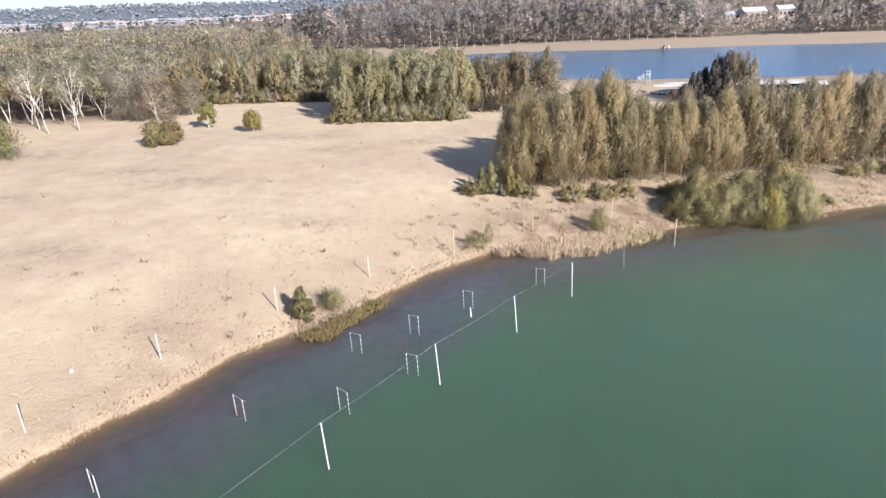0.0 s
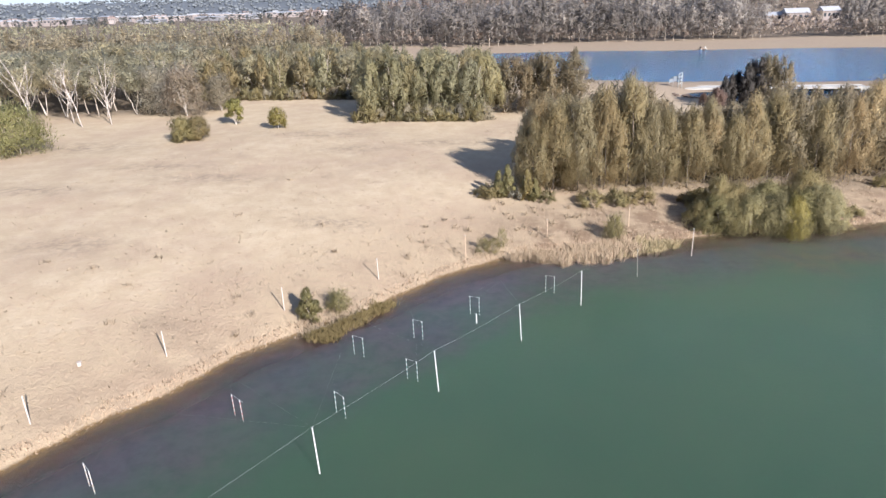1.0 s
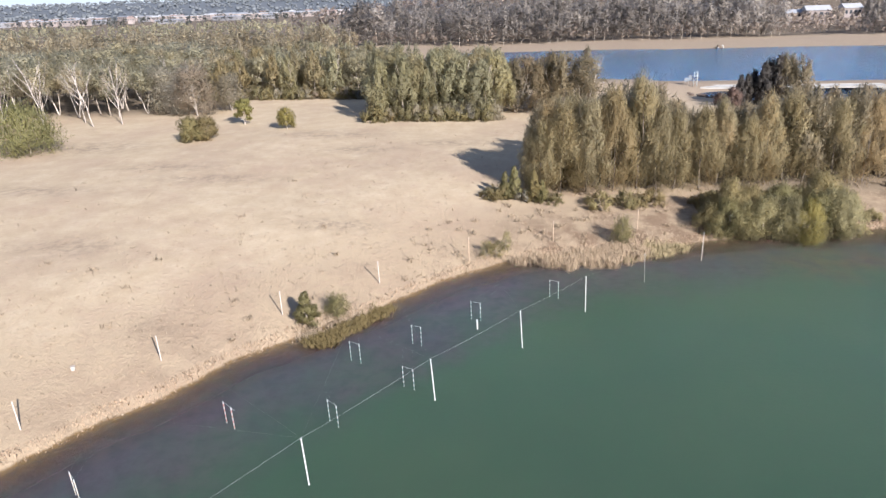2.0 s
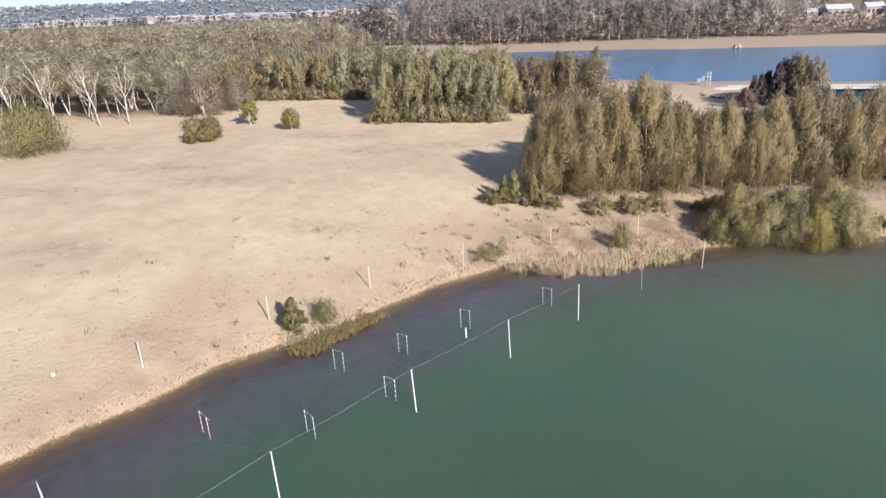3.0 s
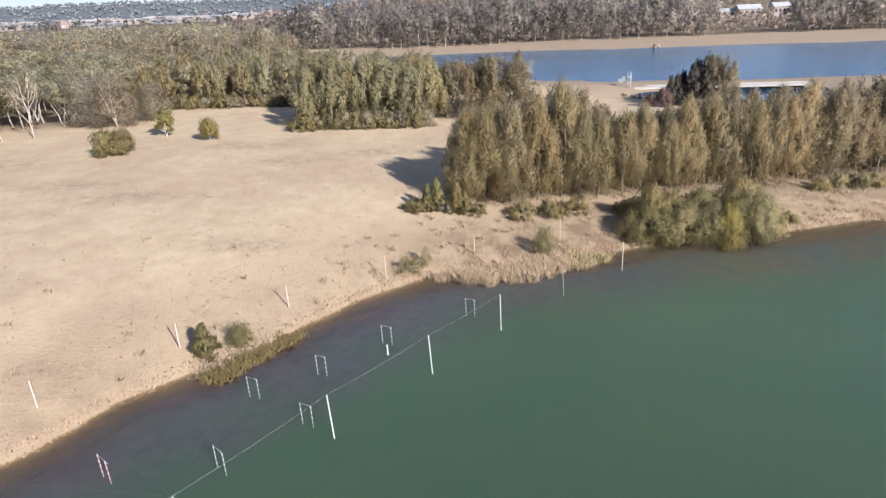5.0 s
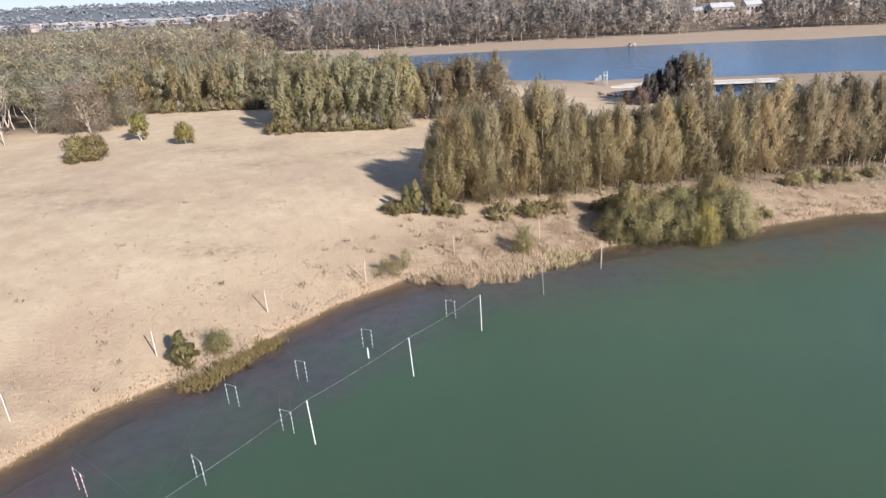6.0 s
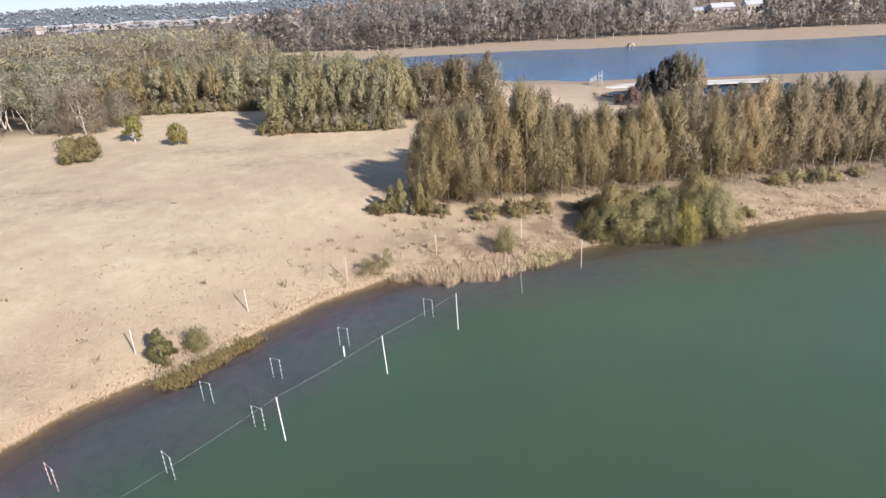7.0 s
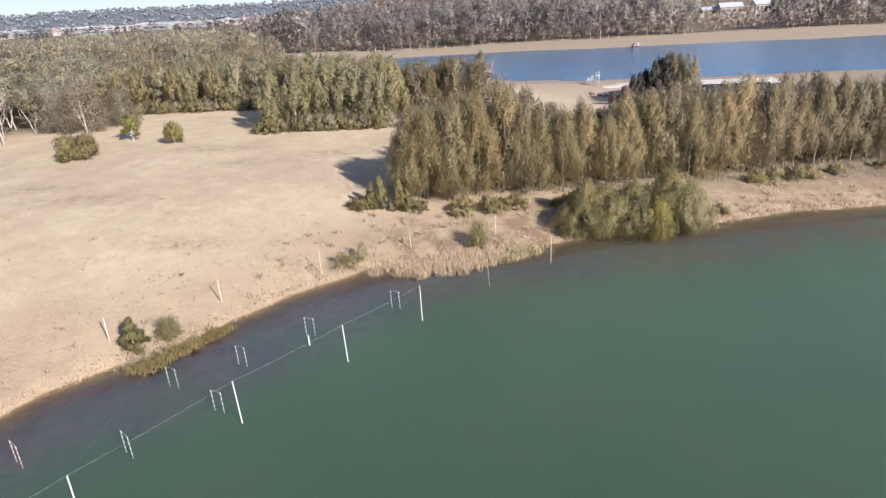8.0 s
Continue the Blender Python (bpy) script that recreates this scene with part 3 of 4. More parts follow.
def shore_post(x, y, tall, lean):
    z = height_at(x, y)
    ob = empty("shore_post", pose(x, y, z), "weathered white timber post standing on the grassy bank", "post", "posts along the bank")
    bm = bmesh.new()
    top = Vector((lean[0], lean[1], tall))
    tube(bm, [Vector((0, 0, -0.6)), Vector((0, 0, 0)), top], [0.066, 0.062, 0.055], 12)
    part("pole", bm, SHORE_PAINT if x < -3 else TIMBER, ob)
    bm = bmesh.new()
    tube(bm, [top - Vector((0, 0, 0.22)), top - Vector((0, 0, 0.16))], [0.066, 0.066], 12)
    part("wire_collar", bm, WIRE, ob)
    return Vector((x, y, z)) + top - Vector((0, 0, 0.19))


shore_tops = [shore_post(x, y, SHORE_TALL[i], (-0.03 * (i % 2), 0.03)) for i, (x, y) in enumerate(SHORE_FEET)]


def wire(a, b, sag, radius, label, group, material=WIRE):
    bm = bmesh.new()
    n = 14
    pts = [a.lerp(b, i / n) - Vector((0, 0, 4 * sag * (i / n) * (1 - i / n))) for i in range(n + 1)]
    tube(bm, pts, [radius] * (n + 1), 5)
    ob = part("wire", bm, material)
    return tagged(ob, label, "wire", group)


line = [Vector((-20.5, 18.5, 3.4))] + post_tops + [Vector((44, 92, 5.5))]
for i, (a, b) in enumerate(zip(line, line[1:])):
    wire(a, b, 0.12, 0.0055 if i < 4 else 0.003, "thin pale wire strung between the posts in the lake", "wires along the posts", WIRE if i < 4 else CABLE)


def gate_pole(parent, foot, top, stripe):
    bm = bmesh.new()
    tube(bm, [foot, top], [0.033, 0.033], 8)
    pole = part("pole", bm, WHITE_PAINT, parent)
    for k in range(4):
        u0, u1 = 0.06 + k * 0.24, 0.06 + k * 0.24 + 0.11
        bm = bmesh.new()
        tube(bm, [foot.lerp(top, u0), foot.lerp(top, u1)], [0.037, 0.037], 8)
        part("band", bm, stripe, pole, "painted colour band")
    return pole


# each gate: two pole tops, colour, and the two posts whose cross wire carries it
GATES = [((-23.9, 33.2), (-23.05, 32.45), "white", 0, 0), ((-16.9, 41.2), (-15.9, 40.4), "red", 1, 0), ((-9.0, 41.8), (-8.05, 40.95), "green", 3, 0), ((-9.3, 50.5), (-8.25, 50.0), "green", 2, 1),
         ((-4.2, 53.6), (-3.25, 53.2), "green", 3, 1), ((-4.0, 46.6), (-3.0, 46.1), "green", 2, 1), ((1.0, 58.6), (2.0, 58.25), "green", 4, 2), ((9.0, 63.8), (9.95, 63.4), "green", 4, 3)]


def slalom_gate(p, q, stripe, shore_i, water_i):
    mid = Vector(((p[0] + q[0]) / 2, (p[1] + q[1]) / 2, 0))
    material = {"red": RED_PAINT, "green": GREEN_PAINT, "white": GREY_BARK}[stripe]
    word = {"red": "red", "green": "green", "white": "dark"}[stripe]
    ob = empty("slalom_gate", pose(*mid), f"white and {word} banded canoe slalom gate hanging over the water", "slalom gate", "slalom gates")
    a, b = Vector((*p, 1.95)) - mid, Vector((*p, 1.95)).lerp(Vector((*q, 1.95)), 0.92) - mid
    ext = (b - a).normalized() * 0.22
    bm = bmesh.new()
    tube(bm, [a - ext * 0.4, b + ext * (2.4 if stripe == "red" else 0.5)], [0.012, 0.012], 6)
    part("crossbar", bm, WIRE, ob)
    for e in (a, b):
        gate_pole(ob, e + Vector((0.03, -0.03, -1.9)), e + Vector((0, 0, -0.02)), material)
    # cross wire carrying the gate, and its two hangers
    s, w = shore_tops[shore_i], post_tops[water_i]
    d = Vector((w.x - s.x, w.y - s.y, 0))
    hang = []
    for e in (a, b):
        g = e + mid
        t = max(0.05, min(0.95, ((g.x - s.x) * d.x + (g.y - s.y) * d.y) / d.length_squared))
        on = s.lerp(w, t)
        hang.append(on)
        bm = bmesh.new()
        tube(bm, [e, on - mid], [0.0015, 0.0015], 4)
        part("hanger", bm, CABLE, ob)


for g in GATES:
    slalom_gate(*g)
for si, wi in sorted({(g[3], g[4]) for g in GATES}):
    wire(shore_tops[si], post_tops[wi], 0.02, 0.0015, "fine cross wire from the bank to a lake post", "cross wires over the water", CABLE)

bm = bmesh.new()
tube(bm, [Vector((1.7, 56.6, -2.5)), Vector((1.7, 56.6, 0.0)), Vector((1.66, 56.75, 0.95))], [0.07, 0.07, 0.06], 10)
tagged(part("short_post", bm, WHITE_PAINT), "short white stake standing in the shallows", "post")


def white_marker(x, y):
    z = height_at(x, y)
    ob = empty("bank_marker", pose(x, y, z, 0, 0, 25), "small white square marker block in the dry grass", "marker")
    bm = box(bmesh.new(), (-0.16, -0.15, -0.05), (0.16, 0.15, 0.3), 0.04)
    part("block", bm, SHORE_PAINT, ob)
    bm = box(bmesh.new(), (-0.19, -0.18, 0.3), (0.19, 0.18, 0.35), 0.02)
    part("lid", bm, SHORE_PAINT, ob)


white_marker(-31.75, 45.4)

# ---- trees ----


def tree_kind(name, seed, kind, h, wide, low, k, n, size, leaf, wood, girth, limbs=10, fork=0, rise=0.55, twigs=0, loose=2.1):
    """Trunk and crown meshes of one tree shape."""
    rng = np.random.default_rng(seed)
    if kind == "sheoak":
        c, half = sheoak_clumps(rng, h, wide, low, k)
    elif kind == "gum":
        c, half = gum_clumps(rng, h, wide, low, k)
    else:
        c, half = bush_clumps(rng, h, wide, k, 0.85 if kind == "cone" else 0.0)
    v, q, nrm, tone = sprays(rng, c, half, n, size[0], size[1], 0.75 if kind == "sheoak" else rise, reach=(0.1, loose), heart=h * (0.45 if kind != "gum" else 0.6))
    crown = raw_mesh(name + "_crown", v, q, leaf, nrm, tone)
    trunk = tree_trunk(name + "_trunk", rng, h, girth, low, limbs, wood, wide, fork, twigs)
    return trunk, crown


def plant(name, kinds, i, x, y, scale, turn, label, category, group=""):
    trunk, crown = kinds[i % len(kinds)]
    ob = empty(name, pose(x, y, height_at(x, y) - 0.05, 0, 0, turn), label, category, group)
    ob.scale = (scale[0], scale[0], scale[1]) if isinstance(scale, tuple) else (scale,) * 3
    part_of("trunk", trunk, ob)
    part_of("crown", crown, ob)
    return ob


def spread(rng, outline, gap, tries):
    """Loose places inside an outline, no two nearer than gap."""
    xs, ys = [p[0] for p in outline], [p[1] for p in outline]
    got = []
    for _ in range(tries):
        x, y = rng.uniform(min(xs), max(xs)), rng.uniform(min(ys), max(ys))
        if inside_distance(np.array([x]), np.array([y]), outline)[0] < 0 and all((x - a) ** 2 + (y - b) ** 2 > gap * gap for a, b in got):
            got.append((x, y))
    return got


rnd = np.random.default_rng(5)
LOW = [tree_kind("low_shrub", 140 + i, "bush", 2.0, 1.9, 0.05, 24, 58, (0.5, 0.1), (BUSH, DULL_OLIVE, GREY_LEAF)[i], GREY_BARK, 0.05, 4) for i in range(3)]
NEAR = [tree_kind("sheoak", 10 + i, "sheoak", 14.5, 2.7 + 0.25 * i, (0.06, 0.12, 0.08, 0.14, 0.1)[i], 80, 98, (0.75, 0.07), SHEOAK, SHEOAK_BARK, 0.11, 9, 0) for i in range(5)]
REAR = [tree_kind("rear_sheoak", 18 + i, "sheoak", 14.5, 3.0 + 0.3 * i, 0.12, 50, 40, (1.0, 0.17), GREY_SHEOAK, GREY_BARK, 0.15, 8) for i in range(3)]
SLIM = [tree_kind("slim_sheoak", 24 + i, "sheoak", 14.0, 2.2 + 0.2 * i, (0.14, 0.2, 0.17)[i], 54, 78, (0.75, 0.09), GREY_SHEOAK, GREY_BARK, 0.075, 7, 0) for i in range(3)]
edge_row = [(float(x) + rnd.uniform(-0.6, 0.6), 93.4 + 0.16 * (min(x, 58) - 22) + 0.1 * max(x - 58, 0) + rnd.uniform(-0.8, 1.2)) for x in np.append(np.arange(23, 56, 3.1), np.arange(56, 120, 2.2))]
grove = edge_row + [(12.2, 92.0), (16.0, 92.6), (19.8, 93.0), (14, 95)] + spread(rnd, [(12, 93.5), (22, 94.5), (50, 98), (85, 103), (130, 106), (130, 120), (60, 118), (28, 116), (14, 110)], 3.3, 8000)
CANOPY_BEARING = [-0.05, 0.07, 0.15, 0.19, 0.235, 0.275, 0.36, 0.40, 0.46, 1.2]
CANOPY_FALL = [0.164, 0.160, 0.137, 0.130, 0.153, 0.172, 0.163, 0.150, 0.142, 0.139]


def canopy_height(x, y):
    """Tallest growth of the grove: it steps down away from the lake."""
    fall = float(np.interp((x - 6.5) / (y - 4), CANOPY_BEARING, CANOPY_FALL))
    return max(30 - fall * (y - 4) - height_at(x, y), 5.0)


for i, (x, y) in enumerate(grove):
    front = i < len(edge_row) + 4 or y < 97 + 0.15 * (x - 22)
    s = canopy_height(x, y) / 14.2 * rnd.uniform(0.8, 1.03)
    slim = front and (x > 60 or x > 46 and i % 2 == 0)
    w = s * rnd.uniform(1.05, 1.4) * (1 if front else 1.2)
    plant("sheoak_tree", SLIM if slim else NEAR if front else REAR, i, x, y, (w, s), rnd.uniform(0, 360), "tall feathery olive she-oak tree in the dense lakeside grove", "tree", "she-oak grove by the lake")
for i, (x, y, s) in enumerate([(8.2, 93.0, 0.62), (9.6, 91.6, 0.72), (10.4, 94, 0.85), (9.6, 97.5, 0.75), (11.6, 99, 0.8)]):
    plant("sheoak_tree", NEAR, i, x, y, (s * 1.3, s), 75 * i, "young olive she-oak at the edge of the lakeside grove", "tree", "she-oak grove by the lake")

MID = [tree_kind("mid_sheoak", 30 + i, "sheoak", 13, 2.9, (0.1, 0.16, 0.05)[i], 66, 76, (0.8, 0.13), GREEN_SHEOAK, GREY_BARK, 0.16, 8) for i in range(3)]
clump = spread(rnd, [(-24, 147), (2, 145), (3, 160), (-10, 166), (-27, 164)], 3.6, 700)
for i, (x, y) in enumerate(clump):
    s = rnd.uniform(0.92, 1.08)
    plant("sheoak_tree", MID, i, x, y, (s * 1.5, s), rnd.uniform(0, 360), "green she-oak tree in a dense clump beyond the field", "tree", "she-oak clump beyond the field")

GUMS = [tree_kind("gum", 50 + i, "gum", 14, 3.6, (0.42, 0.48, 0.36, 0.4)[i], 44, 50, (0.75, 0.24), GUM, (GREY_BARK, PALE_BARK, GREY_BARK, PALE_BARK)[i], 0.2, 10, (0, 1, 0, 2)[i], -0.3) for i in range(4)]
BACK = [tree_kind("back_tree", 58 + i, ("gum", "sheoak")[i], 14, (3.0, 2.2)[i], (0.3, 0.15)[i], 46, 60, (0.75, 0.16), GREY_SHEOAK, GREY_BARK, 0.14, 8, 1, -0.1) for i in range(2)]
behind = spread(rnd, [(6, 150), (24, 150), (27, 162), (10, 168)], 3.8, 200)
for i, (x, y) in enumerate(behind):
    s = rnd.uniform(0.7, 0.95)
    plant("grey_tree", BACK, i, x, y, (s * rnd.uniform(1.2, 1.5), s), rnd.uniform(0, 360), "broad grey-green tree standing on sandy ground", "tree", "trees behind the grove")

belt = spread(rnd, [(-84, 186), (-60, 185), (-30, 182), (-26, 190), (-30, 222), (-90, 225)], 4.6, 1200)
BELT = [tree_kind("belt_tree", 70 + i, ("sheoak", "gum", "sheoak")[i], 12, 2.8, (0.05, 0.15, 0.1)[i], 50, 50, (0.85, 0.18), (GREEN_SHEOAK, GUM, SHEOAK)[i], GREY_BARK, 0.16, 6) for i in range(3)]
for i, (x, y) in enumerate(belt):
    plant("belt_tree", BELT, i, x, y, (rnd.uniform(1.0, 1.4), rnd.uniform(0.85, 1.12)), rnd.uniform(0, 360), "grey-green tree in the wood edge behind the field", "tree", "trees of the wood edge")

for i in range(44):
    x = -86 + i * 1.36
    plant("low_shrub", LOW, (0, 2, 1)[i % 3], x, 184.6 - 0.05 * (x + 86) + rnd.uniform(-1, 1), rnd.uniform(1.0, 1.6), rnd.uniform(0, 360), "dull green shrub along the wood edge", "bush", "shrubs along the wood edge")

left = spread(rnd, [(-88, 160), (-78, 168), (-82, 186), (-92, 220), (-180, 215), (-190, 150), (-128, 154)], 5.5, 900)
for i, (x, y) in enumerate(left):
    plant("gum_tree", GUMS, i, x, y, rnd.uniform(0.8, 1.15), rnd.uniform(0, 360), "olive gum tree with a pale trunk at the field's edge", "tree", "gum trees at the field's edge")



def bare_gum(name, seed, h, lean, limbs):
    """A white gum: leaning trunk, steep forking limbs and thin tufts of leaf at their tips."""
    rng = np.random.default_rng(seed)
    bm = bmesh.new()
    pts = [Vector((lean[0] * h * u ** 1.4 + rng.normal() * 0.01 * h * (u > 0), lean[1] * h * u + rng.normal() * 0.01 * h * (u > 0), h * 0.92 * u - 0.4 * (u == 0))) for u in np.linspace(0, 1, 8)]
    tube(bm, pts, [0.165 - 0.019 * i for i in range(8)], 8)
    tips = [pts[-1]]
    for k in range(limbs):
        u = 0.16 + 0.66 * k / limbs + rng.uniform(0, 0.06)
        j = min(int(u * 7), 6)
        base = pts[j].lerp(pts[j + 1], u * 7 - j)
        a = k * 2.4 + rng.uniform(-0.5, 0.5)
        run = h * (0.52 - 0.38 * u) * rng.uniform(0.8, 1.2)
        out = Vector((math.cos(a) + lean[0], math.sin(a), 0)) * run * 0.6
        tip = base + out + Vector((0, 0, run * 0.95))
        elbow = base.lerp(tip, 0.45) + out * 0.14
        g = 0.115 * (1 - 0.7 * u)
        tube(bm, [base, elbow, tip], [g, g * 0.65, g * 0.2], 6)
        tips.append(tip)
        for w in range(4):
            start = (base.lerp(elbow, rng.uniform(0.5, 1)) if w < 1 else elbow.lerp(tip, rng.uniform(0, 0.8)))
            b = a + rng.uniform(-1.2, 1.2)
            end = start + Vector((math.cos(b) * 0.5, math.sin(b) * 0.5, rng.uniform(0.6, 1.0))) * run * rng.uniform(0.25, 0.5)
            tube(bm, [start, end], [g * 0.4, g * 0.12], 5)
            tips.append(end)
    me = bpy.data.meshes.new(name + "_trunk")
    bm.to_mesh(me)
    bm.free()
    me.materials.append(WHITE_BARK)
    c = np.array([t[:] for t in tips if rng.uniform() < 0.6])
    v, q, nrm, tone = sprays(rng, c, np.full(c.shape, 0.8), 26, 0.6, 0.13, -0.3, heart=h * 0.6)
    return me, raw_mesh(name + "_crown", v, q, GUM, nrm, tone)


BARE = [bare_gum("bare_gum", 90, 15.5, (-0.04, 0.02), 7), bare_gum("bare_gum", 91, 16.5, (-0.26, 0.0), 9), bare_gum("bare_gum", 92, 17, (-0.3, 0.05), 6), bare_gum("bare_gum", 93, 16, (0.12, 0.05), 7)]
for i, x, y, s in [(0, -86.3, 147.1, 0.95), (1, -92, 144.7, 1.0), (2, -102.5, 142.7, 1.0), (0, -97.5, 150, 0.9), (3, -110, 152, 0.95), (2, -116, 147, 1.0), (1, -127, 149, 1.05), (0, -121, 153, 1.0), (3, -134, 150, 1.0), (0, -75.5, 163, 0.9), (2, -80, 166, 0.9), (3, -93, 157, 0.9)]:
    plant("pale_gum_tree", BARE, i, x, y, s, (7 * x) % 24 - 12, "nearly bare gum tree with white trunk and limbs", "tree", "bare white gum trees")
GREY = [tree_kind("grey_tree", 110, "bush", 11, 4.6, 0.12, 96, 110, (0.6, 0.13), GREY_LEAF, PALE_BARK, 0.2, 10, 1, -0.2)]
for x, y, s in [(-72.5, 157.5, 1.05), (-78.0, 158.5, 0.7), (-66, 164, 0.8), (-83, 163, 1.0)]:
    plant("grey_gum_tree", GREY, 0, x, y, s, x * 9, "broad grey-leaved gum tree with foliage to the ground", "tree", "grey gum trees")

# ---- bushes ----
SHRUB = [tree_kind("shrub", 120 + i, "bush", 3.0, 1.5, 0.1, 34, 90, (0.42, 0.045), OLIVE, GREY_BARK, 0.06, 5, loose=2.9) for i in range(2)]
FIELD = [tree_kind("field_bush", 126 + i, "bush", 3.0, 1.5, 0.05, 46, 110, (0.4, 0.075), DARK_OLIVE, GREY_BARK, 0.06, 5) for i in range(2)]
WISP = [tree_kind("wispy_shrub", 128, "bush", 2.4, 1.1, 0.05, 22, 46, (0.5, 0.035), OLIVE, GREY_BARK, 0.04, 7, 1, 0.6, loose=3.0)]
CONE = [tree_kind("cone_shrub", 130, "cone", 3.6, 0.9, 0.05, 52, 100, (0.42, 0.045), OLIVE, GREY_BARK, 0.06, 4, 0, 0.8, loose=3.0)]
THICK = [tree_kind("thicket", 150 + i, "sheoak", 6.5, 2.2, 0.02, 62, 105, (0.62, 0.045), (DULL_OLIVE, OLIVE, LIME)[i], GREY_BARK, 0.1, 6, loose=4.0) for i in range(3)]
YOUNG = [tree_kind("young_gum", 160, "gum", 4.8, 1.5, 0.22, 40, 70, (0.42, 0.16), LIME, PALE_BARK, 0.09, 7, 1), tree_kind("round_gum", 161, "bush", 4.4, 1.9, 0.1, 34, 80, (0.42, 0.16), LIME, PALE_BARK, 0.09, 7, 1)]
RUSTY = [tree_kind("rusty_shrub", 165, "bush", 5.5, 2.6, 0.05, 34, 70, (0.7, 0.22), RUST, GREY_BARK, 0.1, 5)]

plant("shrub", CONE, 0, -14.9, 56.3, (1.6, 1.0), 0, "upright olive she-oak shrub on the bank", "bush")
plant("shrub", SHRUB, 0, -12.4, 58.4, (0.8, 0.75), 50, "rounded olive shrub on the bank", "bush")
plant("shrub", WISP, 0, 2.2, 73.5, (0.8, 0.8), 10, "low wispy olive shrub beside a bank post", "bush")
plant("shrub", WISP, 0, 3.5, 74.0, (1.0, 0.7), 80, "low wispy olive shrub beside a bank post", "bush")
plant("shrub", WISP, 0, 4.6, 75.4, (0.6, 0.95), 80, "small wispy olive-brown shrub on the bank", "bush")
plant("shrub", SHRUB, 0, 18.8, 78.2, (0.85, 1.1), 120, "dense olive shrub standing on the bank", "bush")
for i, (x, y, s) in enumerate([(4.4, 89.6, 1.15), (5.7, 89.9, 1.35), (8.4, 88.9, 1.3), (9.5, 88.6, 0.95)]):
    plant("shrub", CONE, 0, x, y, (s * 1.15, s), 40 * i, "slender young conifer-like she-oak at the grove's foot", "bush", "young she-oaks at the grove's foot")
for i, (x, y, s) in enumerate([(3.2, 89.6, 0.95), (2.1, 90.0, 0.7), (7.0, 89.2, 0.7), (11.2, 88.6, 0.7)]):
    plant("low_shrub", LOW, i, x, y, s, 50 * i, "low dull olive shrub at the grove's foot", "bush", "low shrubs at the grove's corner")
for i in range(36):
    x = 13 + i * 1.5 + rnd.uniform(-0.6, 0.6)
    if x > 50 or 26.5 < x < 29.5 or x < 26.5 and (i % 3 == 1 or x < 16.5):
        continue
    plant("low_shrub", LOW, (0, 1)[i % 2], x, 87.0 + 0.14 * (x - 13) + rnd.uniform(-0.9, 0.9), (rnd.uniform(0.8, 1.25), rnd.uniform(0.75, 1.15) if 17 < x < 26.5 else rnd.uniform(0.5, 0.8)), rnd.uniform(0, 360), "low olive shrub along the foot of the grove", "bush", "low shrubs along the grove")
for i, (x, y, s) in enumerate([(30.6, 82.6, 0.75), (32.5, 82.2, 1.0), (34.6, 82.6, 1.1), (36.6, 81.8, 1.15), (38.6, 82.6, 1.25), (40.3, 82.0, 1.1), (43.2, 82.6, 1.2), (45.2, 82.4, 1.3), (47, 83.4, 1.15), (33.4, 84.8, 1.1), (36, 85, 1.2), (39.5, 85.2, 1.25),
                               (42.4, 85.4, 1.2), (45, 85.6, 1.25), (48.4, 84.4, 0.8), (31.2, 84.4, 0.8), (48, 86.4, 0.9)]):
    plant("thicket_shrub", THICK, int(i % 5 == 1), x, y, (s * rnd.uniform(1.1, 1.45), s * rnd.uniform(0.5, 0.8)), rnd.uniform(0, 360), "tall olive shrub overhanging the water's edge", "bush", "thicket at the water's edge")
for i in range(12):
    x = 30.6 + i * 1.7
    plant("low_shrub", LOW, i % 2, x, 81.2 + 0.11 * (x - 30) + rnd.uniform(-0.4, 0.3), rnd.uniform(0.5, 0.75), rnd.uniform(0, 360), "low olive shrub trailing into the lake", "bush", "shrubs trailing into the lake")
plant("lime_shrub", THICK, 2, 41.9, 81.0, (1.05, 0.8), 30, "yellow-green shrub among the waterside thicket", "bush")
for i, (x, y, s) in enumerate([(50.5, 86.2, 0.6), (52.2, 86.4, 0.7), (61, 96, 0.8), (64, 96.6, 0.9), (67, 96.8, 0.95), (69.5, 97, 0.8), (74, 98, 0.7), (82, 99, 0.8), (86, 99, 0.7)]):
    plant("low_shrub", LOW, i % 2, x, y, s, rnd.uniform(0, 360), "low green shrub on the dry bank", "bush", "shrubs on the dry bank")
plant("field_bush", FIELD, 0, -58.9, 126.0, (1.6, 1.5), 0, "round dark olive bush standing in the field", "bush")
plant("field_bush", FIELD, 1, -56.5, 127.8, (1.4, 1.45), 70, "round dark olive bush standing in the field", "bush")
plant("field_bush", YOUNG, 1, -42.9, 137.8, (0.95, 1.0), 100, "small yellow-green young gum in the field", "bush")
plant("young_gum_tree", YOUNG, 0, -54.9, 144.3, (1.25, 1.25), 0, "young yellow-green gum with a pale trunk", "tree")
BIG = [tree_kind("big_bush", 180, "bush", 9.0, 5.8, 0.05, 80, 130, (0.6, 0.13), BIG_LEAF, GREY_BARK, 0.2, 8)]
plant("field_bush", BIG, 0, -87.5, 117, 1.0, 0, "large bright olive bush standing in the field", "bush")
for i in range(20):
    x = -25 + i * 1.4
    plant("low_shrub", LOW, (1, 0, 1, 2)[i % 4], x, 145.2 + rnd.uniform(-0.6, 0.8) - 0.05 * i, rnd.uniform(1.2, 1.75), rnd.uniform(0, 360), "grey-green shrub fringing the tree clump", "bush", "shrubs fringing the tree clump")
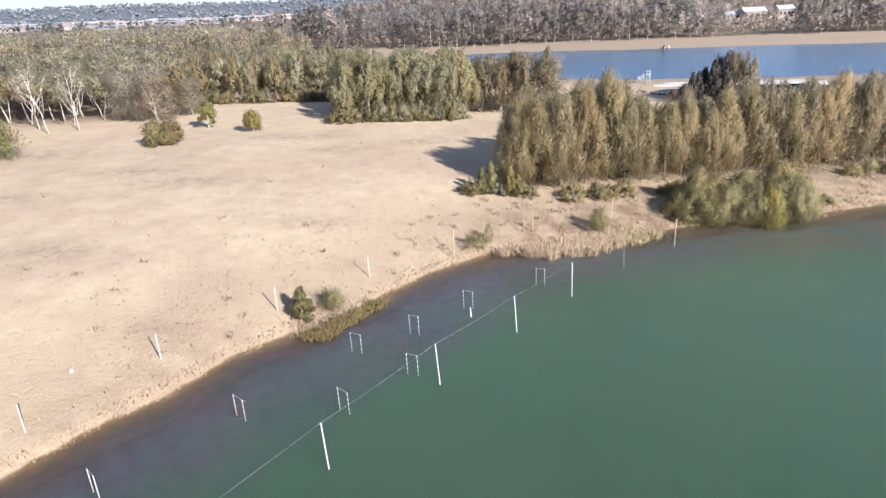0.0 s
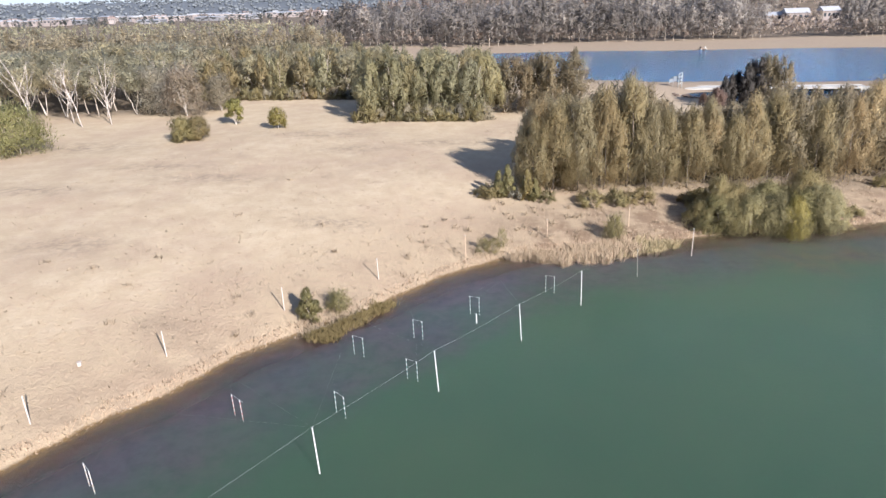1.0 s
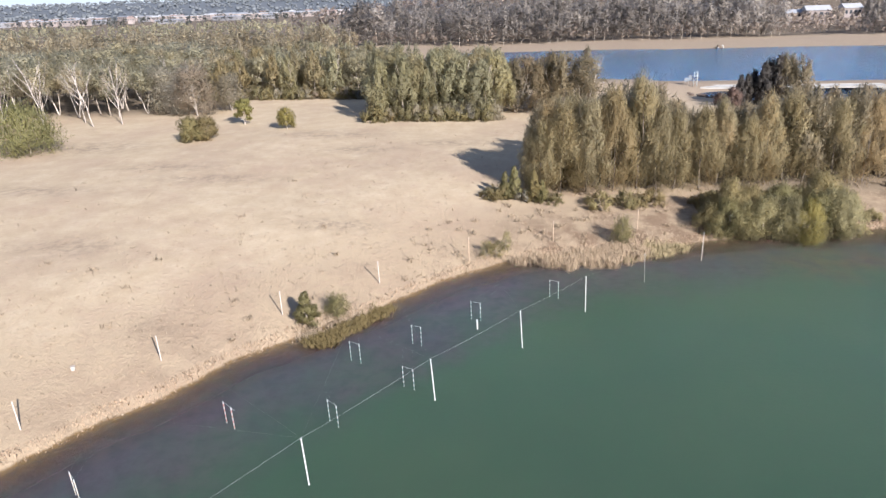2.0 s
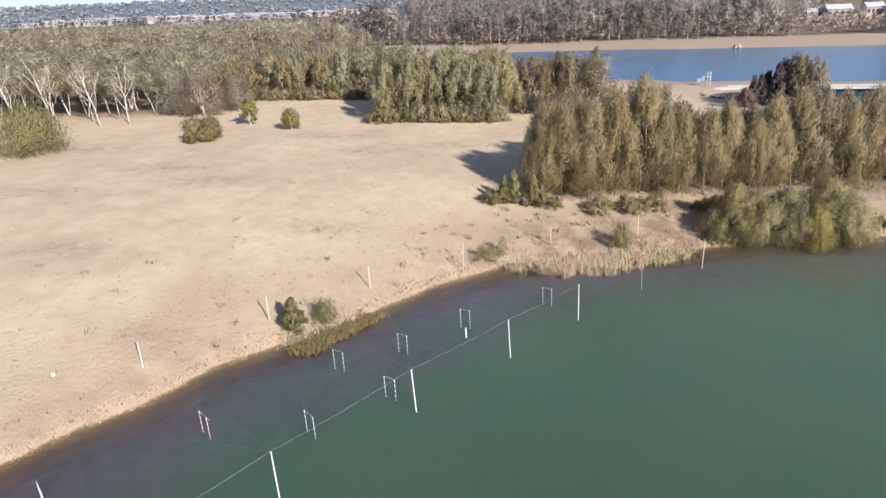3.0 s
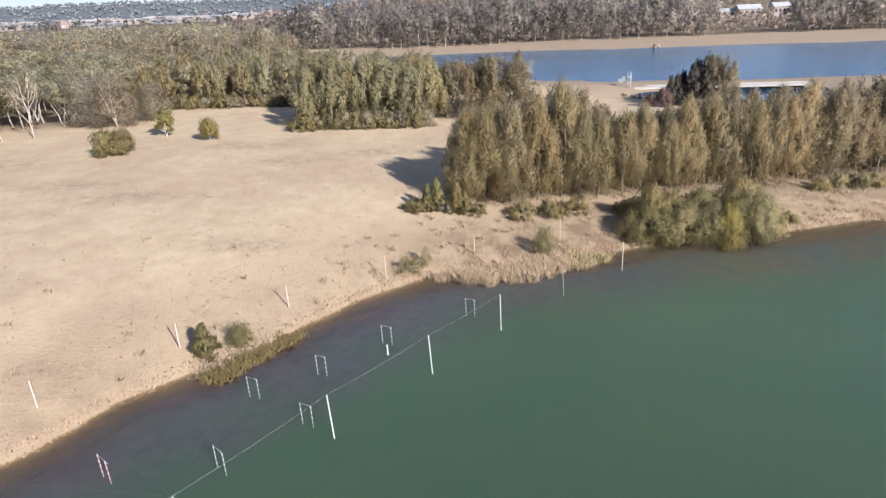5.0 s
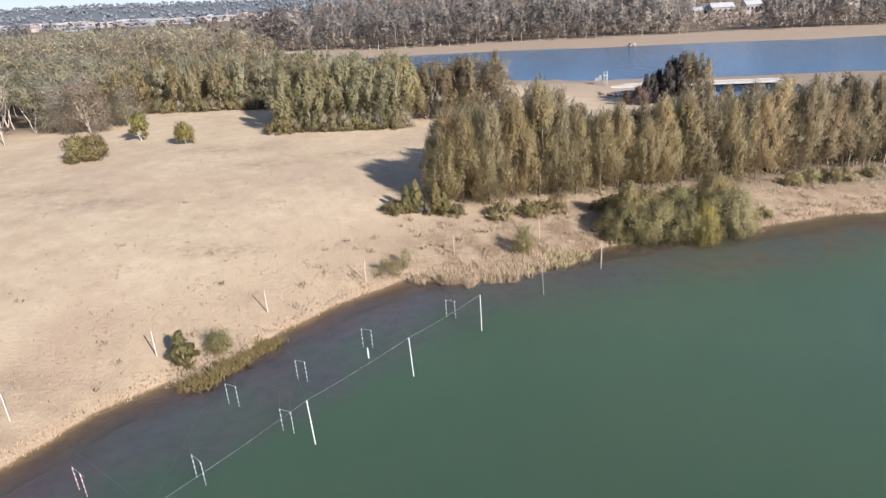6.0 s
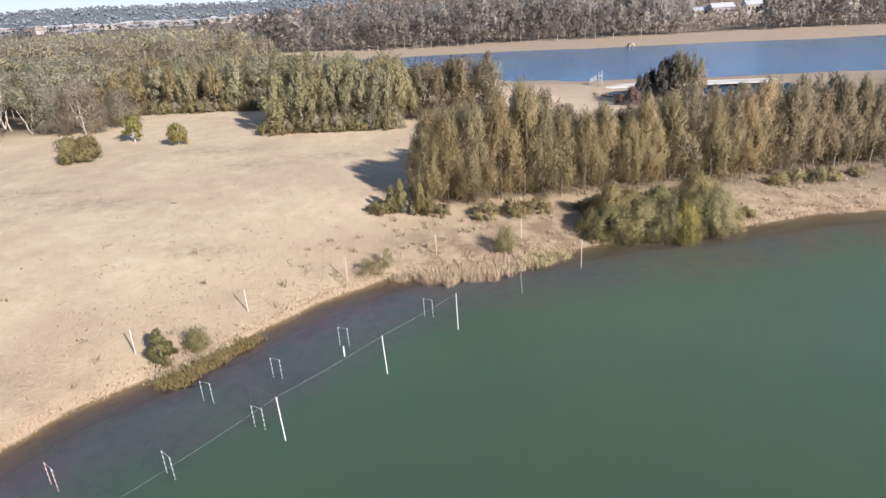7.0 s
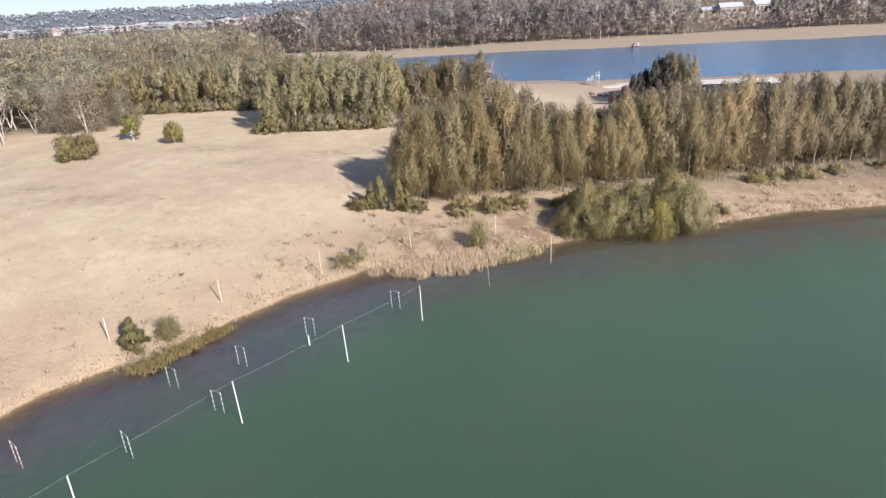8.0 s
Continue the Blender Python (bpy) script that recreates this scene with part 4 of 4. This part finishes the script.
DARK = [tree_kind("dark_tree", 170 + i, "sheoak", 13, 2.4, 0.02, 52, 60, (0.9, 0.24), DARK_SHEOAK, GREY_BARK, 0.16, 4) for i in range(2)]
for i, (x, y, s) in enumerate([(63.0, 171, 0.6), (64.8, 172, 0.66), (66.6, 173, 0.72), (68.2, 171, 0.9), (69.8, 172, 0.95), (71.3, 170.5, 0.93), (70, 175, 0.8)]):
    plant("dark_sheoak_tree", DARK, i, x, y, (s * 1.1, s * rnd.uniform(0.86, 1.02)), rnd.uniform(0, 360), "dark green columnar tree beside the pond", "tree", "dark trees beside the pond")
for i, (x, y, s) in enumerate([(72.9, 170.6, 0.86), (74.4, 172, 0.84), (75.8, 169.5, 0.82), (77.6, 170, 0.74)]):
    plant("sheoak_tree", REAR, i, x, y, (s * 1.15, s), 50 * i, "olive she-oak tree beside the pond", "tree")
plant("rusty_shrub", RUSTY, 0, 60.5, 168, 0.75, 0, "reddish brown leafy shrub beside the pond", "bush")
plant("rusty_shrub", RUSTY, 0, 57.5, 169, 0.5, 60, "reddish brown leafy shrub beside the pond", "bush")

# ---- reeds, sedge and grass ----


def blades(name, rng, x, y, tall, wide, lean, material, label, category, face=(0.35, -0.45, 0.8)):
    n = len(x)
    z = np.maximum(land(x, y), -0.15)
    a = rng.uniform(0, 2 * np.pi, n)
    l = rng.normal(size=(n, 2)) * lean
    h = tall * rng.uniform(0.55, 1.25, n)
    side = np.stack([np.cos(a), np.sin(a), 0 * a], 1) * (wide * rng.uniform(0.6, 1.4, n))[:, None]
    foot = np.stack([x, y, z], 1)
    top = foot + np.stack([l[:, 0] * h, l[:, 1] * h, h], 1)
    mid = foot * 0.45 + top * 0.55 + side * 0.2
    v = np.stack([foot - side * 0.25, mid - side * 0.5, top, mid + side * 0.5], 1).reshape(-1, 3)
    q = np.arange(n * 4).reshape(-1, 4)
    up = np.repeat(unit(np.array(face) + rng.normal(size=(n, 3)) * 0.3), 4, axis=0)
    geo = np.cross(v[q[:, 1]] - v[q[:, 0]], v[q[:, 3]] - v[q[:, 0]])
    flip = (geo * up[::4]).sum(1) < 0
    q[flip] = q[flip][:, ::-1]
    tone = np.repeat(rng.uniform(0, 1, n), 4)
    me = raw_mesh(name, v, q, material, up, tone)
    return tagged(new(name, me), label, category, kind="stuff")


def patchy(rng, outline, n, clumps, sd):
    xs, ys = [p[0] for p in outline], [p[1] for p in outline]
    c = np.stack([rng.uniform(min(xs), max(xs), clumps * 3), rng.uniform(min(ys), max(ys), clumps * 3)], 1)
    c = c[inside_distance(c[:, 0], c[:, 1], outline) < -0.15]
    share = rng.uniform(0.2, 1, len(c))
    p = c[rng.choice(len(c), n, p=share / share.sum())] + rng.normal(size=(n, 2)) * sd
    return p[:, 0], p[:, 1]


rg = np.random.default_rng(9)
x, y = patchy(rg, [(4.6, 72.6), (6.5, 72.0), (9, 71.3), (11.5, 70.5), (14, 71.2), (16.5, 71.1), (19.5, 72.6), (22, 75.4), (20.5, 77.8), (16, 76.8), (11, 74.9), (7, 73.6)], 13000, 150, 0.3)
blades("dry_reed_bed", rg, x, y, 1.25, 0.045, 0.28, REED, "pale straw-coloured dry reeds in the shallows", "reeds")
x, y = patchy(rg, [(18, 73.0), (22, 74.4), (26, 76.4), (27, 78.2), (21, 77.4), (17, 75.5)], 4500, 90, 0.34)
blades("green_reed_bed", rg, x, y, 0.9, 0.07, 0.34, GREEN_REED, "yellow-green reeds at the water's edge", "reeds")
x, y = patchy(rg, [(-14.4, 53.5), (-13.0, 52.4), (-11.7, 52.9), (-10.4, 55.2), (-9.2, 57.2), (-7.6, 58.8), (-7.2, 60.6), (-8.6, 60.2), (-10.6, 57.9), (-12.8, 54.9)], 6000, 130, 0.3)
blades("sedge_bed", rg, x, y, 0.65, 0.085, 0.42, SEDGE, "olive brown sedge tumbling into the water", "sedge")
x, y = patchy(rg, [(-16.2, 54.6), (-15.0, 53.4), (-13.2, 53.8), (-10.6, 57.2), (-9.6, 59.6), (-12, 58.6), (-14.4, 56.4)], 2600, 40, 0.4)
blades("straw_spit", rg, x, y, 0.45, 0.06, 0.5, STRAW, "pale straw grass matted round the bank shrubs", "grass", (0.25, -0.3, 1.0))
x = rg.uniform(-62, 92, 30000)
y = rg.uniform(26, 135, 30000)
d = inside_distance(x, y, SHORE)
keep = (d > 0.4) & (rg.uniform(0, 1, len(x)) < 0.2 + 0.8 * np.exp(-d / 14)) & (waves(x, y, 9, 31) + rg.normal(size=len(x)) * 0.35 > 0.0)
x, y = np.repeat(x[keep], 5), np.repeat(y[keep], 5)
x, y = x + rg.normal(size=len(x)) * 0.1, y + rg.normal(size=len(x)) * 0.1
blades("grass_tufts", rg, x, y, 0.3, 0.045, 0.45, STRAW, "tufts of dry straw-coloured grass on the bank", "grass", (0.25, -0.3, 1.0))
# straw overhanging the water's edge
x = rg.uniform(-60, 90, 420000)
y = rg.uniform(20, 95, 420000)
d = inside_distance(x, y, SHORE)
keep = (d > -0.15) & (d < 1.1)
blades("edge_grass", rg, x[keep], y[keep], 0.32, 0.055, 0.5, STRAW, "pale dry grass fringing the water's edge", "grass", (0.25, -0.3, 1.0))

# brown tussocks scattered along the bank
x = rg.uniform(-60, 90, 4600)
y = rg.uniform(28, 112, 4600)
d = inside_distance(x, y, SHORE)
keep = (d > 1.0) & (rg.uniform(0, 1, len(x)) < (0.75 * np.exp(-d / 7) + 0.002) * (0.22 + 0.78 * smooth(-14, 4, x)))
x, y = np.repeat(x[keep], 34), np.repeat(y[keep], 34)
x, y = x + rg.normal(size=len(x)) * 0.26, y + rg.normal(size=len(x)) * 0.24
blades("tussocks", rg, x, y, 0.5, 0.05, 0.5, TUSSOCK, "small brown grass tussocks scattered along the bank", "grass", (0.2, -0.25, 1.0))


def shore_stones(rng, n):
    """Clods and stones along the waterline."""
    vs, qs, base = [], [], 0
    x, y = rng.uniform(-60, 90, n), rng.uniform(20, 95, n)
    d = inside_distance(x, y, SHORE)
    keep = (d > -0.1) & (d < 0.75)
    unit_ring = np.array([[np.cos(a), np.sin(a)] for a in np.arange(6) * np.pi / 3])
    for px, py, pz in zip(x[keep], y[keep], land(x[keep], y[keep])):
        r0 = rng.uniform(0.025, 0.07) * (1 + (rng.uniform() < 0.08))
        lo = unit_ring * r0 * rng.uniform(0.75, 1.25, (6, 1))
        hi = lo * 0.55
        v = np.concatenate([np.c_[lo, np.full(6, -0.05)], np.c_[lo * 0.95, np.full(6, r0 * 0.45)], np.c_[hi, np.full(6, r0 * 0.8)]]) + np.array([px, py, pz])
        q = [[k, (k + 1) % 6, 6 + (k + 1) % 6, 6 + k] for k in range(6)] + [[6 + k, 6 + (k + 1) % 6, 12 + (k + 1) % 6, 12 + k] for k in range(6)] + [[12, 13, 14, 15], [12, 15, 16, 17]]
        vs.append(v), qs.append(np.array(q) + base)
        base += 18
    me = raw_mesh("shore_stones", np.concatenate(vs), np.concatenate(qs), STONE)
    return tagged(new("shore_stones", me), "small pale stones and clods along the waterline", "stones", kind="stuff")


shore_stones(rg, 40000)

# ---- far woods ----


def forest(name, rng, places, tall, protos, material, label, trunk_tone=None):
    """Uncountable far trees: low-detail crowns gathered into one mesh."""
    vs, qs, ns, ts, base = [], [], [], [], 0
    for x, y in places:
        v, q, nrm, tone = protos[rng.integers(len(protos))]
        s = tall * rng.choice([0.62, 0.8, 0.95, 1.05, 1.25]) * rng.uniform(0.9, 1.1)
        a = rng.uniform(0, 2 * np.pi)
        rot = np.array([[np.cos(a), -np.sin(a), 0], [np.sin(a), np.cos(a), 0], [0, 0, 1]])
        w = v @ rot.T * np.array([s * rng.uniform(0.85, 1.2)] * 2 + [s])
        w = w + np.array([x, y, 0])
        vs.append(w), qs.append(q + base), ns.append(nrm @ rot.T), ts.append(np.clip(tone * 0.35 + rng.choice([-0.55, 0.1, 0.5, 0.9, 1.5]), -1, 2))
        base += len(v)
    v = np.concatenate(vs)
    xy = np.array(places)
    z = land(xy[:, 0], xy[:, 1])
    v[:, 2] += np.repeat(z, [len(a) for a in vs])
    me = raw_mesh(name, v, np.concatenate(qs), material, np.concatenate(ns), np.concatenate(ts))
    return tagged(new(name, me), label, "woodland", kind="stuff")


def forest_trunks(name, rng, places, tall, material, label):
    n = len(places)
    xy = np.array(places)
    z = land(xy[:, 0], xy[:, 1])
    h = tall * rng.uniform(0.5, 0.85, n)
    r = tall * 0.0065
    lean = rng.normal(size=(n, 2)) * 0.04
    vs, qs = [], []
    for k in range(3):
        a0, a1 = k * 2.094, (k + 1) * 2.094
        c = [np.stack([xy[:, 0] + np.cos(a) * r * f + lean[:, 0] * hh, xy[:, 1] + np.sin(a) * r * f + lean[:, 1] * hh, z + hh - 0.3 * (f > 0.8)], 1) for a, f, hh in ((a0, 1, 0 * h), (a1, 1, 0 * h), (a1, 0.5, h), (a0, 0.5, h))]
        vs.append(np.stack(c, 1))
    v = np.stack(vs, 1).reshape(-1, 3)
    q = np.arange(len(v)).reshape(-1, 4)
    me = raw_mesh(name, v, q, material)
    return tagged(new(name, me), label, "woodland", kind="stuff")


def proto(seed, kind, k, n, size, low, wide):
    rng = np.random.default_rng(seed)
    c, half = (sheoak_clumps if kind == "sheoak" else gum_clumps)(rng, 1.0, wide, low, k)
    return sprays(rng, c, half * 1.15, n, size, size * 0.32, 0.3 if kind == "sheoak" else -0.2, heart=0.5)


FINE = [proto(200 + i, ("gum", "sheoak")[i % 2], 28, 18, 0.088, 0.14, 0.25) for i in range(4)]
COARSE = [proto(210 + i, "gum", 9, 5, 0.24, 0.2, 0.28) for i in range(4)]


def lobed(seed, lobes):
    """A far tree of a few uneven leafy lobes, one unit high."""
    rng = np.random.default_rng(seed)
    g = (1 + 5 ** 0.5) / 2
    ico = unit(np.array([(-1, g, 0), (1, g, 0), (-1, -g, 0), (1, -g, 0), (0, -1, g), (0, 1, g), (0, -1, -g), (0, 1, -g), (g, 0, -1), (g, 0, 1), (-g, 0, -1), (-g, 0, 1)], float))
    d = np.linalg.norm(ico[:, None] - ico[None], axis=2)
    near = (d > 0) & (d < 1.1)
    faces = [f for f in itertools.combinations(range(12), 3) if near[f[0], f[1]] and near[f[0], f[2]] and near[f[1], f[2]]]
    faces = np.array([f if np.dot(np.cross(ico[f[1]] - ico[f[0]], ico[f[2]] - ico[f[0]]), ico[f[0]]) > 0 else f[::-1] for f in faces])
    vs, qs, ns = [], [], []
    for k in range(lobes):
        a = rng.uniform(0, 2 * np.pi)
        c = np.array([np.cos(a) * rng.uniform(0.1, 0.55), np.sin(a) * rng.uniform(0.1, 0.55), rng.uniform(0.3, 0.72)])
        vs.append(c + ico * rng.uniform(0.7, 1.25, (12, 1)) * np.array([0.34, 0.34, 0.27]) * rng.uniform(0.7, 1.2))
        qs.append(faces + 12 * k), ns.append(ico)
    return np.concatenate(vs), np.concatenate(qs), np.concatenate(ns), np.repeat(rng.uniform(0, 1, lobes), 12)


LUMP = [lobed(220 + i, 2) for i in range(5)]
rf = np.random.default_rng(12)
west = spread(rf, [(-95, 222), (-190, 214), (-330, 150), (-430, 260), (-380, 340), (-120, 380), (-85, 400), (-75, 300), (-80, 228)], 7.0, 5200)
forest("west_woods", rf, west, 13.0, FINE, GUM, "olive woodland stretching away behind the field")
forest_trunks("west_woods_trunks", rf, west[::2], 13.0, PALE_BARK, "pale trunks in the woodland behind the field")
strip = spread(rf, [(-85, 235), (-30, 226), (-12, 236), (-30, 262), (-85, 300)], 6.5, 500)
forest("low_woods", rf, strip, 9.0, FINE, GREEN_SHEOAK, "low scrub woodland behind the wood edge")
front = [(x, 394 - 0.085 * x + rf.uniform(0, 10)) for x in np.arange(-95, 420, 5.2)]
north = front + spread(rf, [(-95, 416), (420, 372), (470, 480), (300, 560), (-95, 560)], 8.0, 4000)
scrub = spread(rf, [(-560, 380), (-90, 392), (-100, 560), (-330, 900), (-900, 900)], 12.5, 4200)
forest("plain_woods", rf, scrub, 9.0, COARSE, GUM, "low woodland on the plain before the town")
under = [(x, 394 - 0.085 * x + rf.uniform(0, 14)) for x in np.arange(-95, 420, 3.4)] + [(8 + (y - 5) * 0.437 + rf.uniform(-22, 28), y) for y in rf.uniform(385, 535, 80)]
forest("north_understory", rf, under, 8.0, COARSE, FOREST, "low scrub at the foot of the far forest")
north = [(x, y) for x, y in north if not (y < 560 and -20 < x - 8 - (y - 5) * 0.437 < 26 and rf.uniform() < 0.88)]
opening = [(x, y) for x, y in north if y > 404 and 184 < x * 490 / y < 262 and y < 520]
north = [p for p in north if p not in set(opening)]
forest("house_grove", rf, [p for p in opening if p[1] < 470], 9.5, FINE, FOREST, "lower gum trees in front of the hill houses")
forest("north_woods", rf, north, 19.0, FINE, FOREST, "grey-green gum forest beyond the far lake")
forest_trunks("north_woods_trunks", rf, north, 17.0, GREY_BARK, "pale trunks of the forest beyond the far lake")
hill = spread(rf, [(-180, 565), (480, 565), (900, 900), (800, 1250), (-120, 1100)], 17.0, 4500)
forest("hill_woods", rf, hill, 19.0, COARSE, FOREST, "wooded hillside beyond the lakes")
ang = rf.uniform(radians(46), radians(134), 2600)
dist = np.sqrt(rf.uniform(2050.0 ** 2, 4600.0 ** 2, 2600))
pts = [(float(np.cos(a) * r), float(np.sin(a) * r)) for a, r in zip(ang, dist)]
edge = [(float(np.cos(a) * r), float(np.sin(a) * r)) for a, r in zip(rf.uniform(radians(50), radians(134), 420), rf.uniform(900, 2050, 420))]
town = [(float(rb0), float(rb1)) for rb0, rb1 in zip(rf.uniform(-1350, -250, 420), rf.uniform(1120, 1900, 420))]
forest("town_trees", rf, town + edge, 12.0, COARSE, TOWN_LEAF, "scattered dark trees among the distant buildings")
forest("distant_woods", rf, pts, 17.0, LUMP, HAZED_GUM, "distant tree-covered plain and ridges with haze put into their colour")

# ---- causeway, tower and far things ----


def causeway():
    ob = empty("causeway", pose(87, 203.5, POND_Z, 0, 0, -6), "white concrete causeway bridge across the pond", "bridge")
    part("deck", box(bmesh.new(), (-24.2, -2.5, 0.4), (27, 3.0, 0.9), 0.08), CONCRETE, ob)
    for y in (-2.4, 2.6):
        part("kerb", box(bmesh.new(), (-24.2, y - 0.15, 0.9), (27, y + 0.15, 1.05), 0.04), CONCRETE, ob)
    for x in (-22.6, 26):
        part("abutment", box(bmesh.new(), (x - 1.5, -2.8, -2.0), (x + 1.5, 3.2, 0.4), 0.1), CONCRETE, ob)
    for x in (-14, 0, 13):
        part("pier", box(bmesh.new(), (x - 0.25, 0.0, -2.5), (x + 0.25, 2.5, 0.4), 0.05), DARK_STONE, ob)


causeway()


def boulder(x, y, size, turn):
    bm = bmesh.new()
    bmesh.ops.create_icosphere(bm, subdivisions=2, radius=size)
    for v in bm.verts:
        v.co *= 0.8 + 0.4 * noise.noise(v.co * 1.3 / size + Vector((x, y, 0)))
        v.co.z *= 0.6
    ob = part("boulder", bm, DARK_STONE)
    ob.matrix_world = pose(x, y, height_at(x, y) + size * 0.2, 0, 0, turn)
    return tagged(ob, "dark brown boulder on the pond's bank", "rock", "boulders on the pond's bank")


for i in range(14):
    boulder(57.5 + 0.5 * i + 0.7 * math.sin(5.1 * i), 195 - 0.9 * i + 1.2 * math.cos(3.3 * i), 0.8 + 0.3 * math.sin(2.3 * i), 47 * i)


def start_tower(x, y):
    z = height_at(x, y)
    ob = empty("lake_tower", pose(x, y, z, 0, 0, -8), "small white lattice tower with stepped screen panels", "tower")
    ob.scale = (0.62, 0.62, 0.62)
    for dx in (-0.9, 0.9):
        for dy in (-0.9, 0.9):
            part("leg", tube(bmesh.new(), [(dx, dy, -0.3), (dx * 0.8, dy * 0.8, 6.6)], [0.1, 0.08], 6), WHITE_PAINT, ob)
    for k in range(4):
        h = 0.8 + k * 1.6
        for s in (-1, 1):
            part("brace", tube(bmesh.new(), [(-0.85, s * 0.85, h), (0.85, s * 0.85, h + 1.4)], [0.05, 0.05], 5), WHITE_PAINT, ob)
            part("brace", tube(bmesh.new(), [(s * 0.85, -0.85, h), (s * 0.85, 0.85, h + 1.4)], [0.05, 0.05], 5), WHITE_PAINT, ob)
    part("platform", box(bmesh.new(), (-1.1, -1.1, 4.6), (1.1, 1.1, 4.75), 0.02), WHITE_PAINT, ob)
    for k in range(2):
        part("screen_panel", box(bmesh.new(), (-3.2 - 1.9 * k, -0.05, 2.6 - 0.5 * k), (-1.4 - 1.9 * k, 0.05, 5.0 - 1.1 * k), 0.02), PANEL, ob)
        part("panel_post", tube(bmesh.new(), [(-3.1 - 1.9 * k, 0.1, -0.4), (-3.1 - 1.9 * k, 0.1, 5.0 - 1.1 * k)], [0.06, 0.06], 5), WHITE_PAINT, ob)


start_tower(61.2, 204.2)


def pontoon(x, y):
    ob = empty("pontoon", pose(x, y, height_at(x, y), 0, 0, 12), "small dark pontoon with a white drum on the beach", "pontoon")
    part("deck", box(bmesh.new(), (-1.8, -1.0, 0.2), (1.8, 1.0, 0.4), 0.04), TIMBER, ob)
    for s in (-1.3, 1.3):
        part("float", tube(bmesh.new(), [(s, -0.9, 0.1), (s, 0.9, 0.1)], [0.25, 0.25], 10), WHITE_PAINT, ob)
    part("locker", box(bmesh.new(), (-1.6, -0.6, 0.4), (-0.5, 0.6, 1.3), 0.06), DARK_STONE, ob)
    part("drum", tube(bmesh.new(), [(1.1, 0, 0.4), (1.1, 0, 1.2)], [0.4, 0.4], 12), WHITE_PAINT, ob)


pontoon(114.5, 355.5)


def building(name, x, y, w, d, h, roof, wall, turn, label, category, group, gable=True, windows=4, lift=0.0):
    z = height_at(x, y) + lift
    ob = empty(name, pose(x, y, z, 0, 0, turn), label, category, group)
    part("wall", box(bmesh.new(), (-w / 2, -d / 2, -3 - lift), (w / 2, d / 2, h), 0.05), wall, ob)
    bm = bmesh.new()
    rise = (0.22 if gable else 0.04) * d
    o = 0.5
    a = [bm.verts.new(p) for p in ((-w / 2 - o, -d / 2 - o, h), (-w / 2 - o, 0, h + rise), (-w / 2 - o, d / 2 + o, h), (-w / 2 - o, d / 2 + o, h - 0.3), (-w / 2 - o, -d / 2 - o, h - 0.3))]
    b = [bm.verts.new(v.co + Vector((w + 2 * o, 0, 0))) for v in a]
    for i in range(5):
        j = (i + 1) % 5
        bm.faces.new((a[i], a[j], b[j], b[i]))
    bm.faces.new(a[::-1]), bm.faces.new(b)
    bmesh.ops.recalc_face_normals(bm, faces=bm.faces)
    part("roof", bm, roof, ob)
    for k in range(windows):
        cx = -w / 2 + w * (k + 0.5) / windows
        part("window", box(bmesh.new(), (cx - w / windows * 0.25, -d / 2 - 0.12, h * 0.35), (cx + w / windows * 0.25, -d / 2 + 0.05, h * 0.72), 0.02), GLASS_DARK, ob)


building("lake_house", 218, 492, 15, 13, 5.2, ROOF_WHITE, WALL_CREAM, -8, "large house with a pale sheet roof among gum trees", "house", "houses on the wooded hill", lift=3.2)
building("lake_house", 241, 494, 11, 12, 6, ROOF_WHITE, WALL_CREAM, -4, "smaller house with a white sheet roof among gum trees", "house", "houses on the wooded hill", lift=3.0)
building("lake_house", 206, 498, 14, 10, 3.6, ROOF_GREY, WALL_CREAM, 4, "low outbuilding with a pale grey roof", "house", "houses on the wooded hill", lift=3.0)

rb = np.random.default_rng(31)
for i in range(60):
    u = i / 59
    x = -1280 + 950 * u + rb.uniform(-15, 15)
    y = 1260 + rb.uniform(0, 520) + 200 * u
    if i % 4 == 0:
        building("warehouse", x, y, rb.uniform(36, 80), rb.uniform(25, 40), rb.uniform(6, 8), ROOF_WHITE if i % 8 else ROOF_GREY, WALL_CREAM, rb.uniform(-25, 15), "long pale industrial shed with a sheet roof", "warehouse", "distant warehouses", False, 5, 4)
    else:
        building("distant_house", x, y, rb.uniform(11, 20), rb.uniform(10, 13), rb.uniform(4, 6.5), (ROOF_TILE, ROOF_WHITE, ROOF_GREY)[i % 3], WALL_CREAM, rb.uniform(-40, 40), "pale suburban building with a pitched roof", "house", "distant houses", True, 3, 5)
for x, y, w, h, turn in [(-1150, 1425, 95, 6, -20), (-915, 1455, 70, 6, -12), (-850, 1560, 30, 11, 8), (-640, 1260, 46, 5, 4), (-575, 1385, 58, 6, -15), (-500, 1430, 30, 6, 10)]:
    building("warehouse", x, y, w, 34, h, ROOF_GREY, WALL_PALE, turn, "broad pale warehouse standing at the edge of the plain", "warehouse", "warehouses at the plain's edge", False, 3, 2)
